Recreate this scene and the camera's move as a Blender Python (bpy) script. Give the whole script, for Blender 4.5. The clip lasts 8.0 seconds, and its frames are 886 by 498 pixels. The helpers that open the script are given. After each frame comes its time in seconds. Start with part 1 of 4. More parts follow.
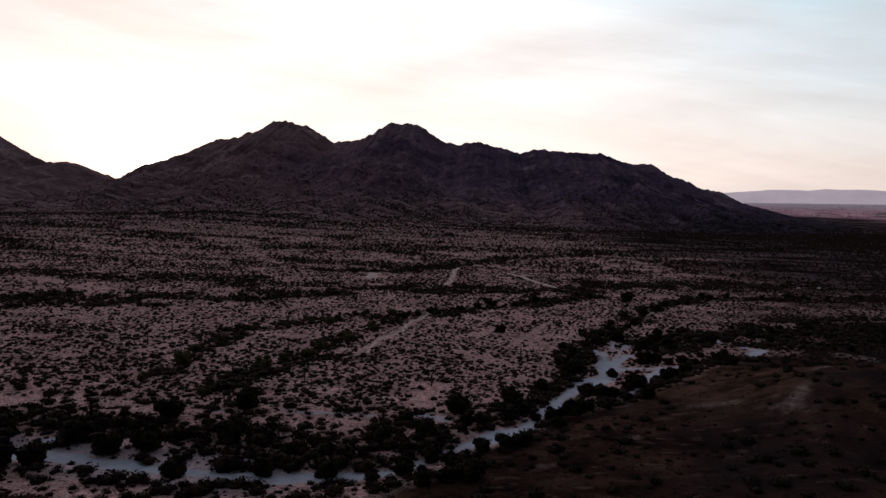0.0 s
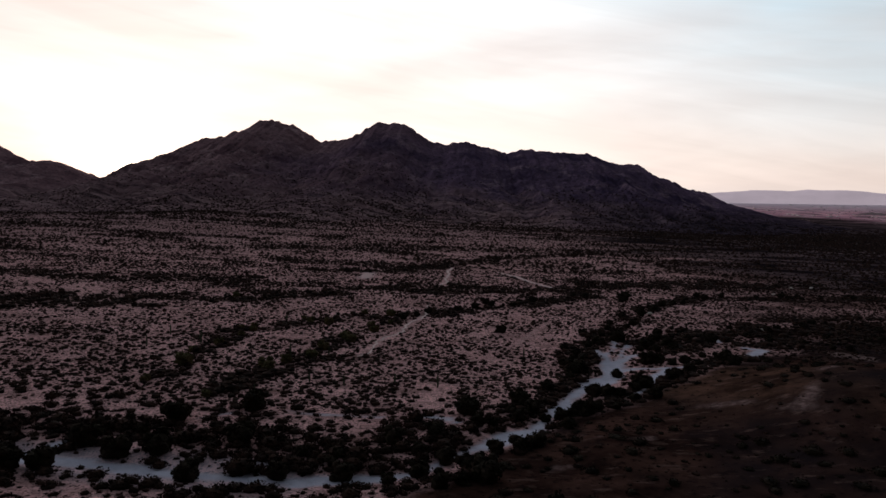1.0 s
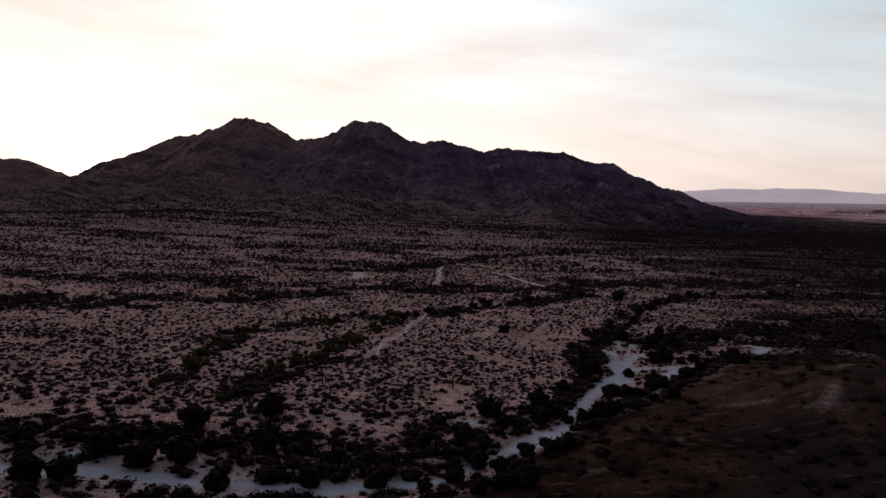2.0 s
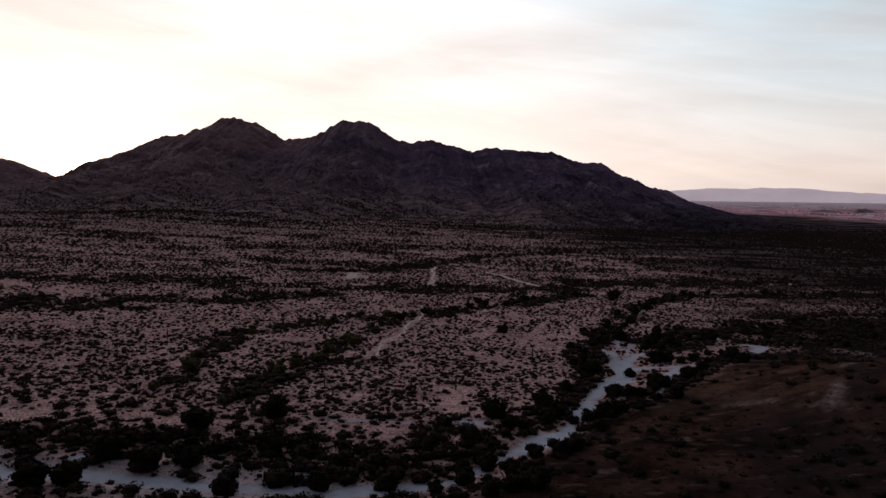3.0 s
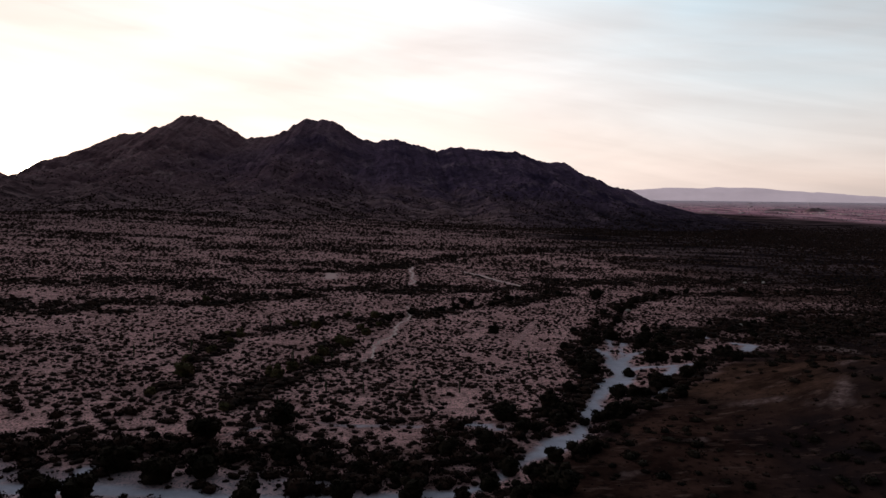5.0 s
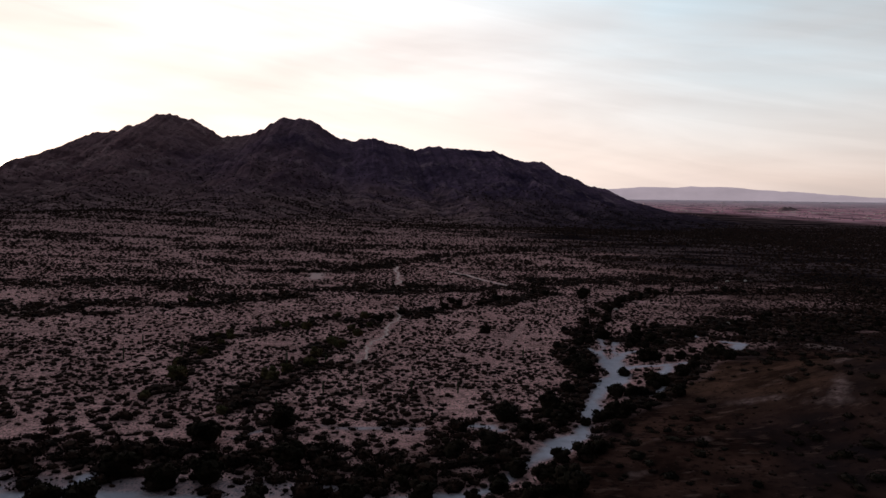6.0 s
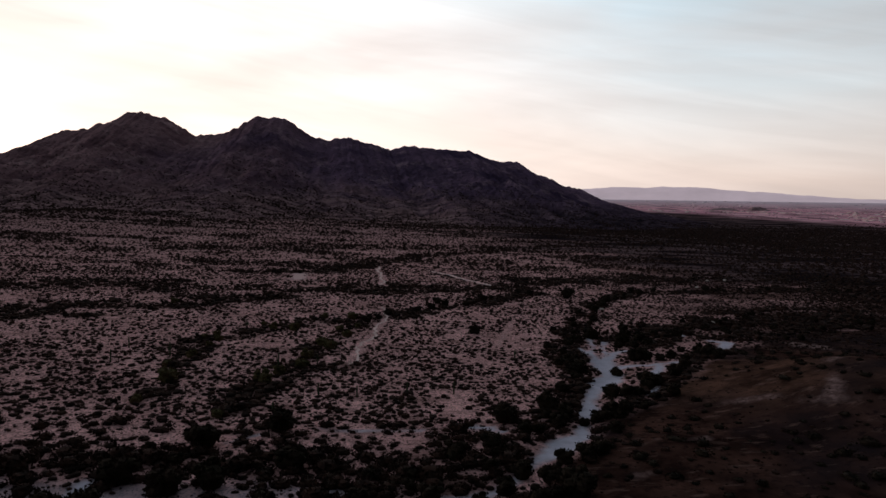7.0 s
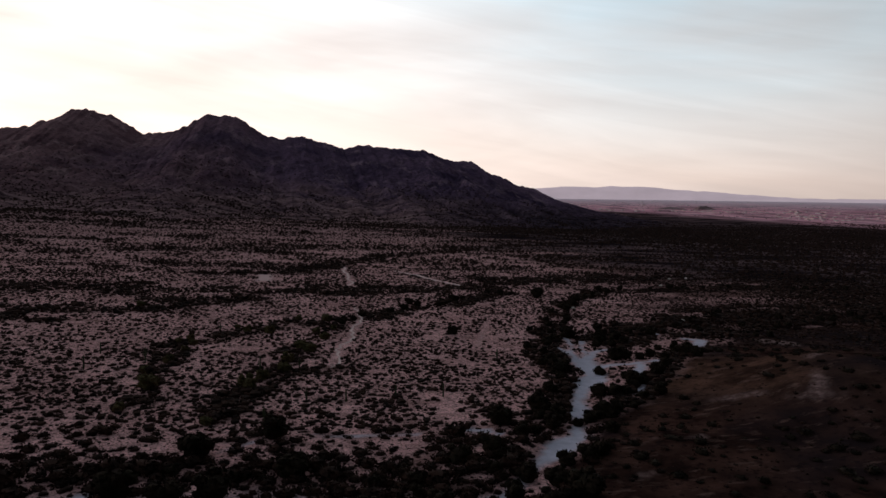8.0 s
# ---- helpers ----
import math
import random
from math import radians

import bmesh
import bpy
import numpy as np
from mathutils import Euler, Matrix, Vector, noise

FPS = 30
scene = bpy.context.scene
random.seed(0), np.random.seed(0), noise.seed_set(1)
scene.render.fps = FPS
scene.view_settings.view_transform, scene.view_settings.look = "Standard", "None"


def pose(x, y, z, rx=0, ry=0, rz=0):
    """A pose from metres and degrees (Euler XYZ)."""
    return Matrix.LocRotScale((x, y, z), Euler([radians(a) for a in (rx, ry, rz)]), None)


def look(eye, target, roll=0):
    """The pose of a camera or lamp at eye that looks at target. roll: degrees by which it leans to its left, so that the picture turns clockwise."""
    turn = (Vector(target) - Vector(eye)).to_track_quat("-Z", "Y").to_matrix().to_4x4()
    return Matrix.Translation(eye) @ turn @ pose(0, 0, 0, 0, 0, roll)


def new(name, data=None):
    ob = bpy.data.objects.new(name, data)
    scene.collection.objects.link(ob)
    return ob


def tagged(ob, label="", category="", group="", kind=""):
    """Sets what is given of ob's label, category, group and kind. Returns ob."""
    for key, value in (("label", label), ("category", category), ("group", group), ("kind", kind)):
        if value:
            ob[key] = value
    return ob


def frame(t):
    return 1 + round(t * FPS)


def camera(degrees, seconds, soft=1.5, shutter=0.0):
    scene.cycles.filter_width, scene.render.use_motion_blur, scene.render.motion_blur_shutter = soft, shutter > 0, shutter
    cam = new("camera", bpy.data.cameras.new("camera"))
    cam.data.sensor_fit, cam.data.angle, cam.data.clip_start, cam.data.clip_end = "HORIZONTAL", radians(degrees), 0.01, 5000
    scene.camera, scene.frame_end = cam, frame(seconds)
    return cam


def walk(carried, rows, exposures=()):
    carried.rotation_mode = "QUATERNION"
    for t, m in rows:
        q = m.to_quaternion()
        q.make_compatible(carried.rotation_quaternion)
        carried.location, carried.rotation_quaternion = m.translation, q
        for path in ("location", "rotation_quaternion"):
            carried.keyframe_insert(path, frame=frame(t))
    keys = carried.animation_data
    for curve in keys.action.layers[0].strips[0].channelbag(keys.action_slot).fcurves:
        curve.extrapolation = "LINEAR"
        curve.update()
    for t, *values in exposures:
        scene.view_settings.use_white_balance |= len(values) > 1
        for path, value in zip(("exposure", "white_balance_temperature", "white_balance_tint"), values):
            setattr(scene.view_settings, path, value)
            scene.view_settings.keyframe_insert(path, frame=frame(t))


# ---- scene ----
cam = camera(60.2, 8.0)
PATH = [
    (0, (14.079, -3.369, 44.07), (13.966, -1.378, 43.929), 0.6),
    (0.5, (11.465, -2.902, 44.006), (11.372, -0.909, 43.865), 0.7),
    (1, (9.08, -2.284, 43.947), (9.007, -0.291, 43.806), 0.7),
    (1.5, (3.313, -0.934, 43.96), (3.283, 1.06, 43.816), 0.7),
    (3, (-4.068, 1.054, 43.886), (-4.034, 3.049, 43.742), 0.6),
    (3.5, (-6.451, 1.831, 43.899), (-6.391, 3.825, 43.754), 0.6),
    (4, (-8.849, 2.468, 43.913), (-8.764, 4.461, 43.767), 0.6),
    (4.5, (-11.26, 3.329, 43.849), (-11.148, 5.321, 43.704), 0.6),
    (6, (-18.219, 5.792, 43.856), (-18.017, 7.777, 43.71), 0.6),
    (6.5, (-20.707, 6.726, 43.812), (-20.469, 8.706, 43.666), 0.6),
    (7, (-22.993, 7.539, 43.844), (-22.721, 9.515, 43.698), 0.7),
    (7.5, (-28.473, 9.646, 43.999), (-28.114, 11.608, 43.852), 0.7),
    (8, (-30.751, 10.741, 43.883), (-30.352, 12.695, 43.737), 0.7),
]
# the picture starts a little cooler and warms as the flight goes on
walk(cam, [(t, look(eye, target, roll)) for t, eye, target, roll in PATH],
     exposures=((0, 0.0, 6350, 9), (2, 0.0, 6500, 10), (8, 0.0, 6500, 10)))

# ---------------------------------------------------------------- world, sun, exposure
SUN_AZ, SUN_EL = -24.2, 1.0          # degrees from +y (to the right), degrees up
SUN_DIR = Vector((math.sin(radians(SUN_AZ)) * math.cos(radians(SUN_EL)),
                  math.cos(radians(SUN_AZ)) * math.cos(radians(SUN_EL)), math.sin(radians(SUN_EL))))
scene.view_settings.exposure = 0.0


def build_world():
    world = bpy.data.worlds.new("sunset_sky")
    scene.world = world
    world.use_nodes = True
    nt = world.node_tree
    nt.nodes.clear()
    N, L = nt.nodes.new, nt.links.new
    out, bg = N("ShaderNodeOutputWorld"), N("ShaderNodeBackground")
    sky = N("ShaderNodeTexSky")
    sky.sky_type, sky.sun_disc = "NISHITA", False
    sky.sun_elevation, sky.sun_rotation = radians(SUN_EL + 1.0), radians(SUN_AZ)
    sky.air_density, sky.dust_density, sky.ozone_density, sky.altitude = 1.0, 2.0, 1.0, 500
    coord = N("ShaderNodeTexCoord")
    sep = N("ShaderNodeSeparateXYZ")
    L(coord.outputs["Generated"], sep.inputs[0])
    # thin streaked cloud in long bands that sink to the right
    mapn = N("ShaderNodeMapping")
    mapn.inputs["Rotation"].default_value = (0, radians(-15), 0)
    mapn.inputs["Scale"].default_value = (1.3, 0.9, 6.5)
    L(coord.outputs["Generated"], mapn.inputs[0])
    noi = N("ShaderNodeTexNoise")
    noi.inputs["Scale"].default_value, noi.inputs["Detail"].default_value = 1.7, 4
    noi.inputs["Roughness"].default_value, noi.inputs["Distortion"].default_value = 0.5, 0.35
    L(mapn.outputs[0], noi.inputs["Vector"])
    ramp = N("ShaderNodeValToRGB")
    ramp.color_ramp.elements[0].position, ramp.color_ramp.elements[1].position = 0.34, 0.66
    L(noi.outputs["Fac"], ramp.inputs[0])
    # closeness to the sun's direction
    dot = N("ShaderNodeVectorMath"); dot.operation = "DOT_PRODUCT"
    nrm = N("ShaderNodeVectorMath"); nrm.operation = "NORMALIZE"
    L(coord.outputs["Generated"], nrm.inputs[0]); L(nrm.outputs[0], dot.inputs[0])
    dot.inputs[1].default_value = SUN_DIR

    def power(n, gain):
        top = N("ShaderNodeMath"); top.operation = "MAXIMUM"; top.inputs[1].default_value = 0
        L(dot.outputs["Value"], top.inputs[0])
        pw = N("ShaderNodeMath"); pw.operation = "POWER"; pw.inputs[1].default_value = n
        L(top.outputs[0], pw.inputs[0])
        mu = N("ShaderNodeMath"); mu.operation = "MULTIPLY"; mu.inputs[1].default_value = gain
        L(pw.outputs[0], mu.inputs[0])
        return mu

    def tint(value, color):
        mx = N("ShaderNodeVectorMath"); mx.operation = "SCALE"; mx.inputs[0].default_value = color
        L(value.outputs[0], mx.inputs["Scale"])
        return mx

    def plus(a, b):
        ad = N("ShaderNodeVectorMath"); ad.operation = "ADD"
        L(a.outputs[0], ad.inputs[0]); L(b.outputs[0], ad.inputs[1])
        return ad

    # veil of high cloud, brightest round the sun, warm low down and bluish higher up and away from it
    half = N("ShaderNodeMath"); half.operation = "MULTIPLY_ADD"; half.inputs[1].default_value = half.inputs[2].default_value = 0.5
    L(dot.outputs["Value"], half.inputs[0])
    fall = N("ShaderNodeMath"); fall.operation = "POWER"; fall.inputs[1].default_value = VEIL_FALL
    L(half.outputs[0], fall.inputs[0])
    gain = N("ShaderNodeMapRange"); gain.inputs["To Min"].default_value, gain.inputs["To Max"].default_value = VEIL * 0.83, VEIL * 1.05
    L(ramp.outputs[0], gain.inputs["Value"])
    light = N("ShaderNodeMath"); light.operation = "MULTIPLY"
    L(fall.outputs[0], light.inputs[0]); L(gain.outputs[0], light.inputs[1])
    # dusk: the vault darkens overhead
    high = N("ShaderNodeMapRange"); high.interpolation_type = "SMOOTHSTEP"
    high.inputs["From Min"].default_value, high.inputs["From Max"].default_value = 0.22, 0.85
    high.inputs["To Min"].default_value, high.inputs["To Max"].default_value = 1.0, 0.37
    L(sep.outputs["Z"], high.inputs["Value"])
    dim = N("ShaderNodeMath"); dim.operation = "MULTIPLY"
    L(light.outputs[0], dim.inputs[0]); L(high.outputs[0], dim.inputs[1])
    back = N("ShaderNodeMapRange"); back.interpolation_type = "SMOOTHSTEP"
    back.inputs["From Min"].default_value, back.inputs["From Max"].default_value = -0.7, 0.35
    back.inputs["To Min"].default_value, back.inputs["To Max"].default_value = 0.36, 1.0
    L(dot.outputs["Value"], back.inputs["Value"])
    light = N("ShaderNodeMath"); light.operation = "MULTIPLY"
    L(dim.outputs[0], light.inputs[0]); L(back.outputs[0], light.inputs[1])
    hue = N("ShaderNodeMapRange"); hue.inputs["From Min"].default_value, hue.inputs["From Max"].default_value = 0.02, 0.24
    aside = N("ShaderNodeMapRange"); aside.interpolation_type = "SMOOTHSTEP"
    aside.inputs["From Min"].default_value, aside.inputs["From Max"].default_value = 0.92, 0.62
    L(dot.outputs["Value"], aside.inputs["Value"])
    L(sep.outputs["Z"], hue.inputs["Value"])
    upper = N("ShaderNodeMix"); upper.data_type = "RGBA"
    L(aside.outputs[0], upper.inputs["Factor"])
    upper.inputs["A"].default_value, upper.inputs["B"].default_value = (1.0, 0.975, 0.965, 1), (0.62, 0.86, 1.0, 1)
    warm = N("ShaderNodeMix"); warm.data_type = "RGBA"
    L(hue.outputs[0], warm.inputs["Factor"])
    warm.inputs["A"].default_value = (1.0, 0.855, 0.78, 1)
    L(upper.outputs["Result"], warm.inputs["B"])
    # the thicker bands are faintly pink
    blush = N("ShaderNodeMix"); blush.data_type = "RGBA"
    thick = N("ShaderNodeMapRange"); thick.inputs["To Min"].default_value, thick.inputs["To Max"].default_value = 0.5, 0.0
    L(ramp.outputs[0], thick.inputs["Value"]); L(thick.outputs[0], blush.inputs["Factor"])
    L(warm.outputs["Result"], blush.inputs["A"]); blush.inputs["B"].default_value = (1.0, 0.885, 0.855, 1)
    warm = blush
    veil = N("ShaderNodeVectorMath"); veil.operation = "SCALE"
    L(warm.outputs["Result"], veil.inputs[0]); L(light.outputs[0], veil.inputs["Scale"])
    scale = N("ShaderNodeVectorMath"); scale.operation = "SCALE"; scale.inputs["Scale"].default_value = SKY_GAIN
    L(sky.outputs[0], scale.inputs[0])
    glow = plus(tint(power(260, 5.0), (1.0, 0.93, 0.80)), tint(power(12000, 90.0), (1.0, 0.90, 0.66)))
    # one long bank of thin pink cloud that sinks from high over the sun to the horizon beside the range
    azi = N("ShaderNodeMath"); azi.operation = "ARCTAN2"
    L(sep.outputs["X"], azi.inputs[0]); L(sep.outputs["Y"], azi.inputs[1])
    lie = N("ShaderNodeMath"); lie.operation = "MULTIPLY_ADD"; lie.inputs[1].default_value = 0.175
    L(azi.outputs[0], lie.inputs[0]); L(sep.outputs["Z"], lie.inputs[2])
    wav = N("ShaderNodeMath"); wav.operation = "MULTIPLY_ADD"; wav.inputs[1].default_value = 0.10
    L(noi.outputs["Fac"], wav.inputs[0]); L(lie.outputs[0], wav.inputs[2])
    bank = N("ShaderNodeValToRGB")
    bank.color_ramp.interpolation = "B_SPLINE"
    stops = bank.color_ramp.elements
    stops[0].position, stops[0].color = 0.10, (0.45, 0.45, 0.45, 1)
    stops[1].position, stops[1].color = 0.30, (0, 0, 0, 1)
    for at, v in ((0.145, 0.75), (0.165, 1.0), (0.185, 0.9), (0.215, 0.12)):
        stops.new(at).color = (v, v, v, 1)
    L(wav.outputs[0], bank.inputs[0])
    wisp = N("ShaderNodeMapRange"); wisp.inputs["From Min"].default_value, wisp.inputs["From Max"].default_value = 0.72, 0.36
    wisp.inputs["To Min"].default_value = 0.45
    L(noi.outputs["Fac"], wisp.inputs["Value"])
    body = N("ShaderNodeMath"); body.operation = "MULTIPLY"
    L(bank.outputs[0], body.inputs[0]); L(wisp.outputs[0], body.inputs[1])
    shade = N("ShaderNodeMix"); shade.data_type = "RGBA"
    L(body.outputs[0], shade.inputs["Factor"])
    shade.inputs["A"].default_value, shade.inputs["B"].default_value = (1, 1, 1, 1), BANK_TINT
    # fine cirrus drawn out along the bank
    fibre = N("ShaderNodeCombineXYZ")
    along = N("ShaderNodeMath"); along.operation = "MULTIPLY"; along.inputs[1].default_value = 3.2
    across = N("ShaderNodeMath"); across.operation = "MULTIPLY"; across.inputs[1].default_value = 34.0
    L(azi.outputs[0], along.inputs[0]); L(lie.outputs[0], across.inputs[0])
    L(along.outputs[0], fibre.inputs[0]); L(across.outputs[0], fibre.inputs[1])
    hair = N("ShaderNodeTexNoise")
    hair.inputs["Scale"].default_value, hair.inputs["Detail"].default_value = 1.0, 5
    hair.inputs["Roughness"].default_value, hair.inputs["Distortion"].default_value = 0.55, 0.8
    L(fibre.outputs[0], hair.inputs["Vector"])
    lift = N("ShaderNodeMapRange"); lift.inputs["From Min"].default_value, lift.inputs["From Max"].default_value = 0.32, 0.70
    lift.inputs["To Min"].default_value, lift.inputs["To Max"].default_value = 0.975, 1.085
    L(hair.outputs["Fac"], lift.inputs["Value"])
    combed = N("ShaderNodeVectorMath"); combed.operation = "SCALE"
    L(shade.outputs["Result"], combed.inputs[0]); L(lift.outputs[0], combed.inputs["Scale"])
    through_bank = N("ShaderNodeVectorMath"); through_bank.operation = "MULTIPLY"
    L(plus(scale, veil).outputs[0], through_bank.inputs[0]); L(combed.outputs[0], through_bank.inputs[1])
    total = plus(through_bank, glow)
    L(total.outputs[0], bg.inputs["Color"])
    bg.inputs["Strength"].default_value = WORLD_STRENGTH
    L(bg.outputs[0], out.inputs[0])


BANK_TINT = (0.94, 0.890, 0.860, 1)
SKY_GAIN, VEIL, VEIL_FALL, WORLD_STRENGTH = 0.085, 9.7, 1.38, 0.12
build_world()

sun = new("sun", bpy.data.lights.new("sun", "SUN"))
sun.data.energy, sun.data.angle, sun.data.color = 2.0, radians(0.53), (1.0, 0.62, 0.34)
sun.matrix_world = look(SUN_DIR * 100, (0, 0, 0))


# ---------------------------------------------------------------- helpers of this scene
def hash01(ix, iy, seed):
    n = (ix.astype(np.int64) * 374761393 + iy.astype(np.int64) * 668265263 + seed * 974634777) & 0x7FFFFFFF
    n = ((n ^ (n >> 13)) * 1274126177) & 0x7FFFFFFF
    return ((n ^ (n >> 16)) & 0xFFFF) / 65535.0


def vnoise(x, y, seed=0):
    """Smooth value noise from 0 to 1."""
    x, y = np.asarray(x, float), np.asarray(y, float)
    x, y = np.broadcast_arrays(x, y)
    ix, iy = np.floor(x), np.floor(y)
    fx, fy = x - ix, y - iy
    fx, fy = fx * fx * fx * (fx * (fx * 6 - 15) + 10), fy * fy * fy * (fy * (fy * 6 - 15) + 10)
    a, b = hash01(ix, iy, seed), hash01(ix + 1, iy, seed)
    c, d = hash01(ix, iy + 1, seed), hash01(ix + 1, iy + 1, seed)
    return (a + (b - a) * fx) * (1 - fy) + (c + (d - c) * fx) * fy


def fbm(x, y, octaves=4, seed=0):
    total, amp, norm = 0.0, 1.0, 0.0
    for k in range(octaves):
        total = total + amp * vnoise(x * 2 ** k + 17.3 * k, y * 2 ** k - 9.1 * k, seed + k)
        norm, amp = norm + amp, amp * 0.5
    return total / norm


def ridged(x, y, octaves=4, seed=0):
    total, amp, norm = 0.0, 1.0, 0.0
    for k in range(octaves):
        total = total + amp * (1 - np.abs(2 * vnoise(x * 2 ** k + 5.7 * k, y * 2 ** k + 3.1 * k, seed + k) - 1))
        norm, amp = norm + amp, amp * 0.5
    return total / norm


def line_distance(x, y, line):
    """Distance from points to a polyline in plan."""
    best = np.full(np.shape(x), 1e9)
    for (ax, ay), (bx, by) in zip(line, line[1:]):
        dx, dy = bx - ax, by - ay
        s = np.clip(((x - ax) * dx + (y - ay) * dy) / (dx * dx + dy * dy), 0, 1)
        best = np.minimum(best, np.hypot(x - ax - s * dx, y - ay - s * dy))
    return best


def sheet(name, verts, faces, material, parent=None, attributes=(), smooth=True):
    """A mesh object from arrays of vertices and triangles or quads."""
    me = bpy.data.meshes.new(name)
    verts, faces = np.asarray(verts, np.float32), np.asarray(faces, np.int32)
    me.vertices.add(len(verts)); me.vertices.foreach_set("co", verts.ravel())
    k = faces.shape[1]
    me.loops.add(faces.size); me.loops.foreach_set("vertex_index", faces.ravel())
    me.polygons.add(len(faces))
    me.polygons.foreach_set("loop_start", np.arange(0, faces.size, k, dtype=np.int32))
    me.polygons.foreach_set("use_smooth", np.full(len(faces), smooth))
    me.update(calc_edges=True)
    for key, values in attributes:
        me.attributes.new(key, "FLOAT", "POINT").data.foreach_set("value", np.asarray(values, np.float32).ravel())
    me.materials.append(material)
    ob = new(name, me)
    if parent:
        ob.parent = parent
    return ob


def part(name, bm, material, parent, label=""):
    me = bpy.data.meshes.new(name)
    bm.to_mesh(me); bm.free()
    me.materials.append(material)
    ob = new(name, me)
    ob.parent = parent
    return tagged(ob, label) if label else ob


def grid_faces(nx, ny):
    i = np.arange(nx * ny).reshape(ny, nx)
    return np.stack([i[:-1, :-1], i[:-1, 1:], i[1:, 1:], i[1:, :-1]], -1).reshape(-1, 4)


def graded(stops):
    """Coordinates along an axis from (start, step) stops; the step changes evenly between stops."""
    out = [stops[0][0]]
    for (a, sa), (b, sb) in zip(stops, stops[1:]):
        while out[-1] < b:
            f = min(1, max(0, (out[-1] - a) / (b - a)))
            out.append(out[-1] + sa + (sb - sa) * f)
    return np.array(out)


# ---------------------------------------------------------------- materials
def shader(name, rough=0.9, spec=0.1):
    m = bpy.data.materials.new(name)
    m.use_nodes = True
    b = m.node_tree.nodes["Principled BSDF"]
    b.inputs["Roughness"].default_value, b.inputs["Specular IOR Level"].default_value = rough, spec
    return m, m.node_tree.nodes, m.node_tree.links, b


def blend(N, L, fac, a, b, how="MIX"):
    mx = N.new("ShaderNodeMix"); mx.data_type, mx.blend_type = "RGBA", how
    for key, v in (("Factor", fac), ("A", a), ("B", b)):
        if isinstance(v, (tuple, float, int)):
            mx.inputs[key].default_value = v if not isinstance(v, tuple) else (*v, 1)
        else:
            L.new(v, mx.inputs[key])
    return mx.outputs["Result"]


def speckle(N, L, coord, scale, lo, hi, detail=5, rough=0.6, stretch=None):
    n = N.new("ShaderNodeTexNoise")
    n.inputs["Scale"].default_value, n.inputs["Detail"].default_value, n.inputs["Roughness"].default_value = scale, detail, rough
    if stretch:
        mp = N.new("ShaderNodeMapping"); mp.inputs["Scale"].default_value = stretch
        L.new(coord, mp.inputs[0]); coord = mp.outputs[0]
    L.new(coord, n.inputs["Vector"])
    r = N.new("ShaderNodeMapRange"); r.inputs["From Min"].default_value, r.inputs["From Max"].default_value = lo, hi
    L.new(n.outputs["Fac"], r.inputs["Value"])
    return r.outputs[0]


def attr(N, key):
    a = N.new("ShaderNodeAttribute"); a.attribute_name = key
    return a.outputs["Fac"]


def bump(N, L, b, height, strength, distance):
    u = N.new("ShaderNodeBump"); u.inputs["Strength"].default_value, u.inputs["Distance"].default_value = strength, distance
    L.new(height, u.inputs["Height"]); L.new(u.outputs[0], b.inputs["Normal"])


def slope_color(N, L, co):
    """Stony mountain foot, streaked along the slope."""
    c = blend(N, L, speckle(N, L, co, 0.05, 0.35, 0.65), (0.135, 0.078, 0.090), (0.31, 0.180, 0.192))
    c = blend(N, L, speckle(N, L, co, 0.060, 0.50, 0.60, 5, 0.6, stretch=(0.30, 1.3, 0.4)), c, (0.37, 0.225, 0.235))
    return blend(N, L, speckle(N, L, co, 0.085, 0.52, 0.62, 5, 0.6, stretch=(0.22, 1.2, 0.4)), c, (0.075, 0.046, 0.054))


